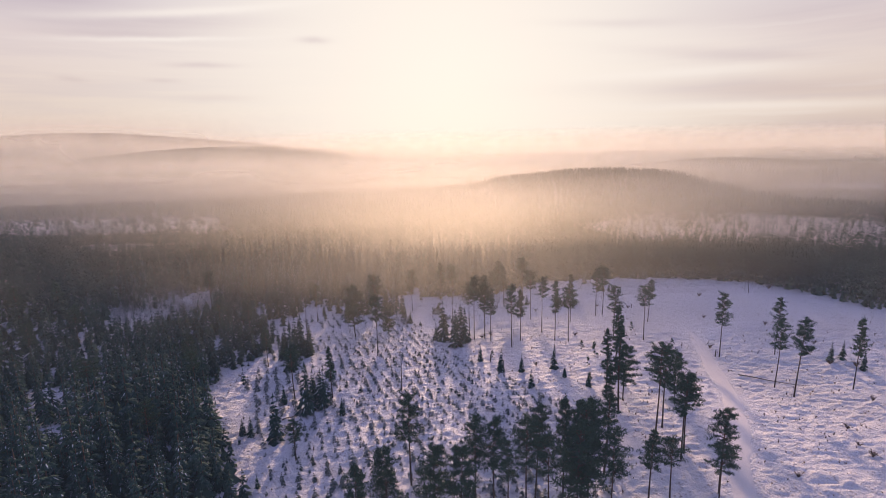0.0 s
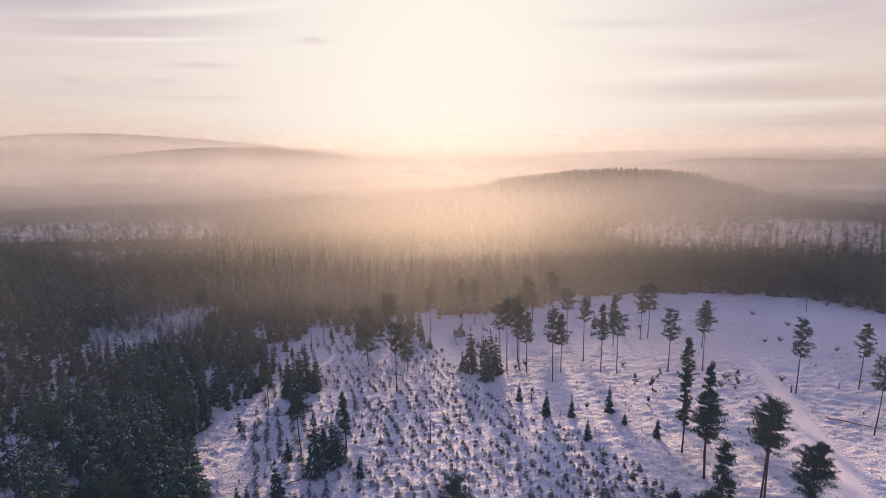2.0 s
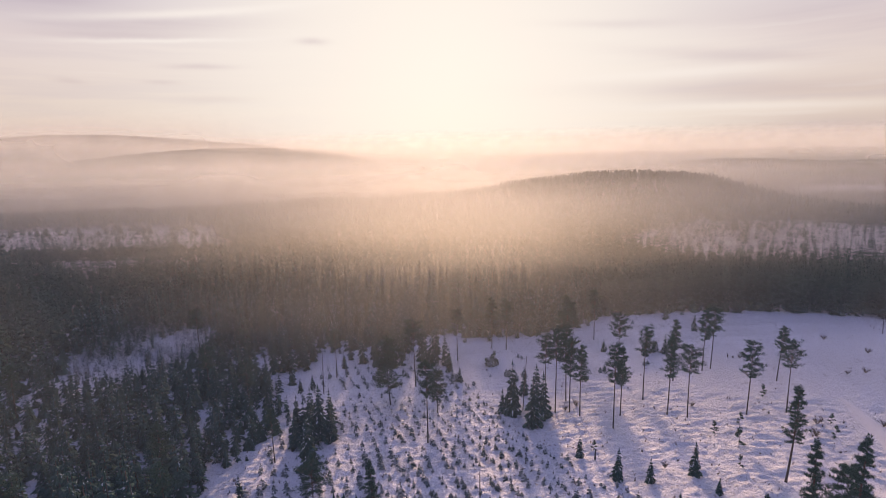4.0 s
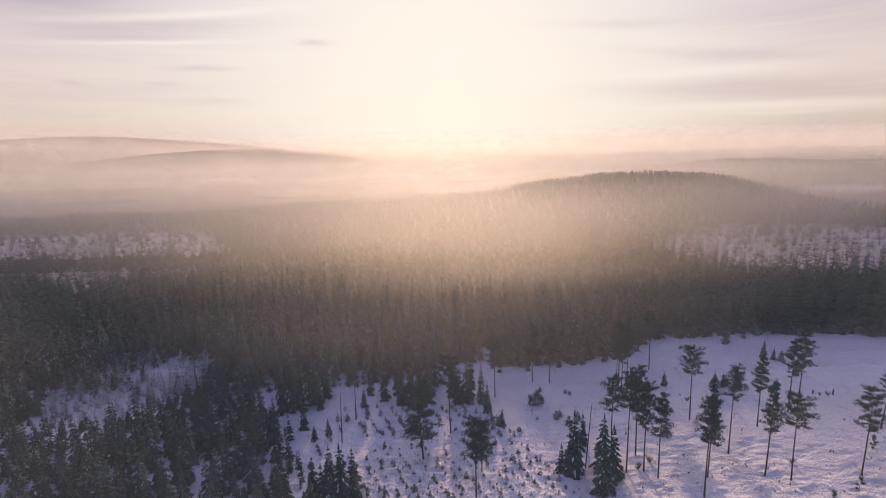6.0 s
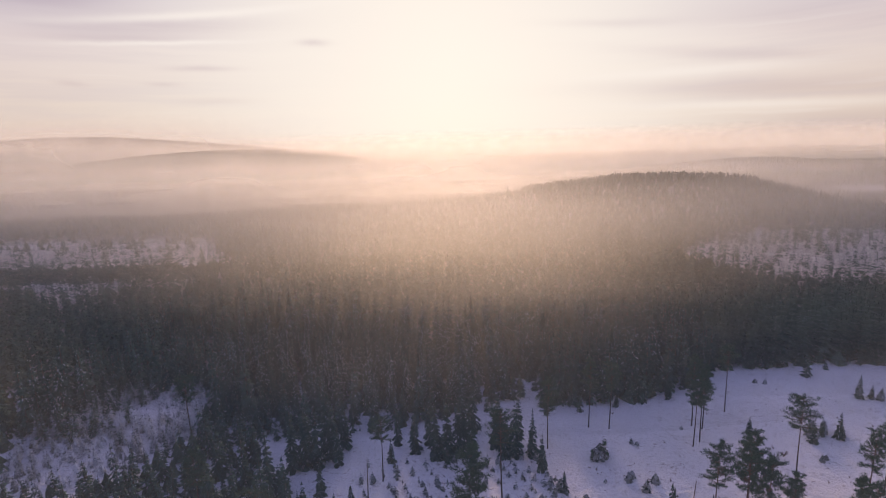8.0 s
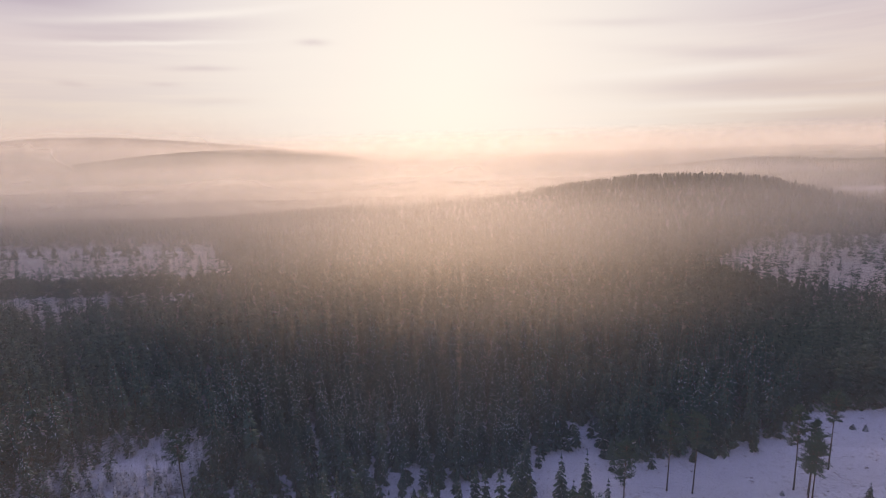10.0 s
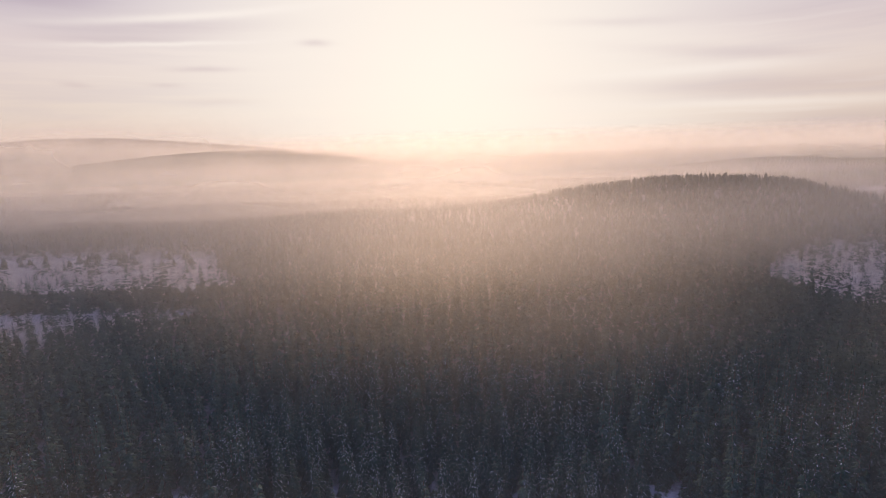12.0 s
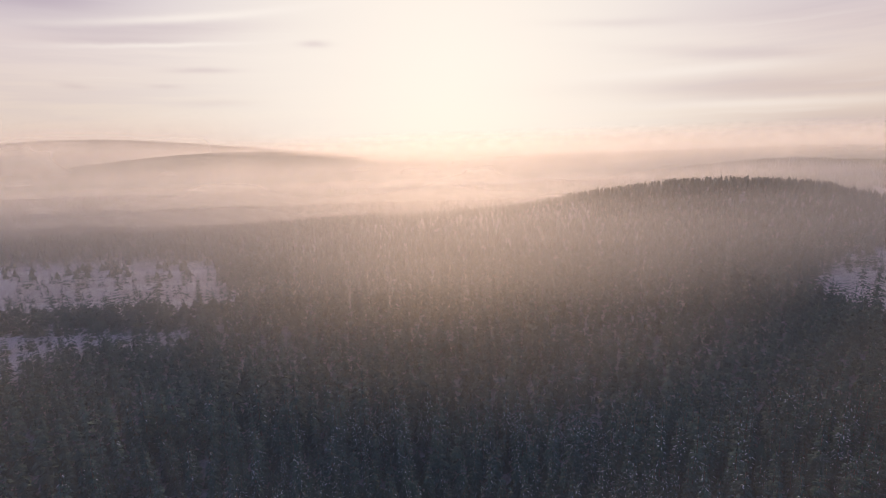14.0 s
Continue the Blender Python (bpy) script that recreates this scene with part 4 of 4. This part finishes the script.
# undergrowth that closes the gaps between the trunks
X, Y, r = scatter(-330, 330, 40, 450, 4.1, 48)
k = ~inside(CLEARING, X, Y) & ~inside(GLADE, X, Y) & ~inside(OPEN_WOOD, X, Y) & ~(inside(FIELD_WEST, X, Y) & ((Y > 378) | (Y < 346))) & ~inside(FIELD_EAST, X, Y) & frustum(X, Y)
UNDER = [unit_model(unit(tiered_crown(rng, 5, R, 3, 6), 5, 5 ** 0.75)) for R in (1.5, 1.8, 1.6)]
forest_stuff("forest_undergrowth", X[k], Y[k], r, UNDER, 2.0, 6.0, [WOODS], "low dark young conifers filling the forest floor")

# young snowy trees of the glade, and planted saplings in rows
X, Y, r = scatter(-140, -86, 172, 226, 1.9, 46)
k = inside(GLADE, X, Y) & (value_noise(X / 7, Y / 7, 35) > -0.32)
LITTLE = [unit_model(unit(spruce_crown(rng, 5, R, 9, 6, 0, 0.03, 0.9), 5, 5 ** 0.75)) for R in (1.0, 1.2, 1.1)]
forest_stuff("snowy_thicket", X[k], Y[k], r, LITTLE, 1.3, 4.6, [YOUNG], "snow-laden young spruces in a small opening of the forest")
X, Y, r = scatter(-140, -86, 198, 226, 4.0, 59)
k = inside(GLADE, X, Y) & ((X < -113) | (r.random(len(X)) < 0.12))
WHITE = [snowy_model(R, q, 10) for R, q in ((2.2, 0.5), (2.5, 0.75))]
forest_stuff("snowy_spruces", X[k], Y[k], r, WHITE, 4.0, 8.5, [SPRUCE, SPRUCE_BARK, FROST], "half-grown spruces with heavy snow on their boughs")
place(PINES[2], used, -94, 199, 0.85, 0.85)


def wood_edge():
    """Young conifers that thin out from the wood's edge into the clearing."""
    r = np.random.default_rng(55)
    xs, ys = [], []
    ring = CLEARING[1:-1]
    for (x0, y0), (x1, y1) in zip(ring, ring[1:]):
        n = int(math.hypot(x1 - x0, y1 - y0) / 1.3)
        for _ in range(n):
            t, d, a = r.random(), r.exponential(2.2), r.uniform(0, 6.28)
            xs.append(x0 + t * (x1 - x0) + d * math.cos(a))
            ys.append(y0 + t * (y1 - y0) + d * math.sin(a))
    X, Y = np.array(xs), np.array(ys)
    k = inside(CLEARING, X, Y) & ((X < 40) | (r.random(len(X)) < 0.3)) & (from_track(X, Y) > 4)
    forest_stuff("edge_saplings", X[k], Y[k], r, LITTLE, 1.2, 6.5, [SPRUCE], "small dark conifers along the ragged edge of the wood")


wood_edge()


def planted_rows():
    r = np.random.default_rng(47)
    xs, ys = [], []
    side = np.array([0.93, 0.37])
    for i in range(-70, 70):
        for j in range(-90, 90):
            p = np.array([-12.0, 125.0]) + side * (i * 2.7 + r.normal() * 0.3) + ROW_DIR * (j * 1.3 + r.normal() * 0.4)
            xs.append(p[0])
            ys.append(p[1])
    X, Y = np.array(xs), np.array(ys)
    X = X - value_noise(X / 15, Y / 15, 14) * 3 * 0.93
    k = inside(PLANTED, X, Y) & (r.random(len(X)) > 0.10 + 0.30 * (Y > 165) + 0.5 * (value_noise(X / 12, Y / 12, 53) < -0.22))
    return X[k], Y[k], r


X, Y, r = planted_rows()
SPROUT = [unit_model(unit(spruce_crown(rng, 2, R, 5, 5, 0, 0.0, 0.8), 2, 2 ** 0.75)) for R in (0.68, 0.86, 0.76)]
forest_stuff("planted_saplings", X, Y, r, SPROUT, 0.85, 2.3, [SAPLING], "rows of small dark planted conifer saplings in the snow")


def brush(seed, count):
    """Tussocks and bare twigs that stick out of the snow."""
    r = np.random.default_rng(seed)
    X, Y = r.uniform(-70, 160, count), r.uniform(40, 215, count)
    k = inside(CLEARING, X, Y) & ((Y < 160) | (r.random(count) < 0.3)) & (from_track(X, Y) > 3.4)
    X, Y = X[k], Y[k]
    X, Y = X + value_noise(X / 9, Y / 9, 51) * 8, Y + value_noise(X / 9, Y / 9, 52) * 8
    Z = land(X, Y) + relief(X, Y)
    verts, tris, b = [], [], 0
    for x, y, z in zip(X, Y, Z):
        size = 0.16 + 0.75 * r.random() ** 3
        n = 9
        a, t = r.uniform(0, 6.28, n), r.uniform(0.2, 0.9, n)
        for ai, ti in zip(a, t):
            L = size * r.uniform(0.6, 1.2)
            c, s = math.cos(ai), math.sin(ai)
            tip = (x + L * ti * c, y + L * ti * s, z + L)
            w = 0.03 + 0.04 * size
            verts += [(x - s * w, y + c * w, z - 0.05), (x + s * w, y - c * w, z - 0.05), tip]
            tris.append((b, b + 1, b + 2))
            b += 3
    ob = mesh_object("brush", np.array(verts), np.array(tris), [TWIG])
    tagged(ob, "dry brown twigs and tussocks sticking out of snow", "brush", kind="stuff")


brush(61, 4200)


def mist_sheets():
    """Upright sheets that stand in for haze, one behind the other over the forest; the nearest imitate lens glare."""
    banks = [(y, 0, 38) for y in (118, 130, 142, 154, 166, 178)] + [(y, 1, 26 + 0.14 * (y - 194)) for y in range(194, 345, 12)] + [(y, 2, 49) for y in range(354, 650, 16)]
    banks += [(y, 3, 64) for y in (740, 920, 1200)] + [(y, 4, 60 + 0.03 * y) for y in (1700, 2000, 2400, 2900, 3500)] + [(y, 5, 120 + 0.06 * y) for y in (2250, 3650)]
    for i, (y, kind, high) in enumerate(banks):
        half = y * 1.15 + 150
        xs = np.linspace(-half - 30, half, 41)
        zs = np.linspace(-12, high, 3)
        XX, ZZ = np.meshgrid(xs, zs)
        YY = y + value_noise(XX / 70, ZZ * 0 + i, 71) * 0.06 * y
        bank = mesh_object("mist_sheet", np.stack([XX.ravel(), YY.ravel(), ZZ.ravel()], 1), grid_tris(41, 3), [MISTS[kind]], smooth=True)
        tagged(bank, "thin upright sheet standing in for sunlit haze over the forest", "mist", kind="stuff")


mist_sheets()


def veil_layer():
    """One thin added sheet over the tree tops that lifts the darks like veil in the lens."""
    xs, ys = np.linspace(-900, 900, 61), np.linspace(-120, 1150, 61)
    XX, YY = np.meshgrid(xs, ys)
    ZZ = np.maximum(land(XX, YY), -3) + 29.0 + 2.0 * value_noise(XX / 120, YY / 120, 73)
    layer = mesh_object("veil_layer", np.stack([XX.ravel(), YY.ravel(), ZZ.ravel()], 1), grid_tris(61, 61), [LENS_VEIL], smooth=True)
    tagged(layer, "added thin sheet over the tree tops that imitates lens veil", "mist", kind="stuff")


veil_layer()
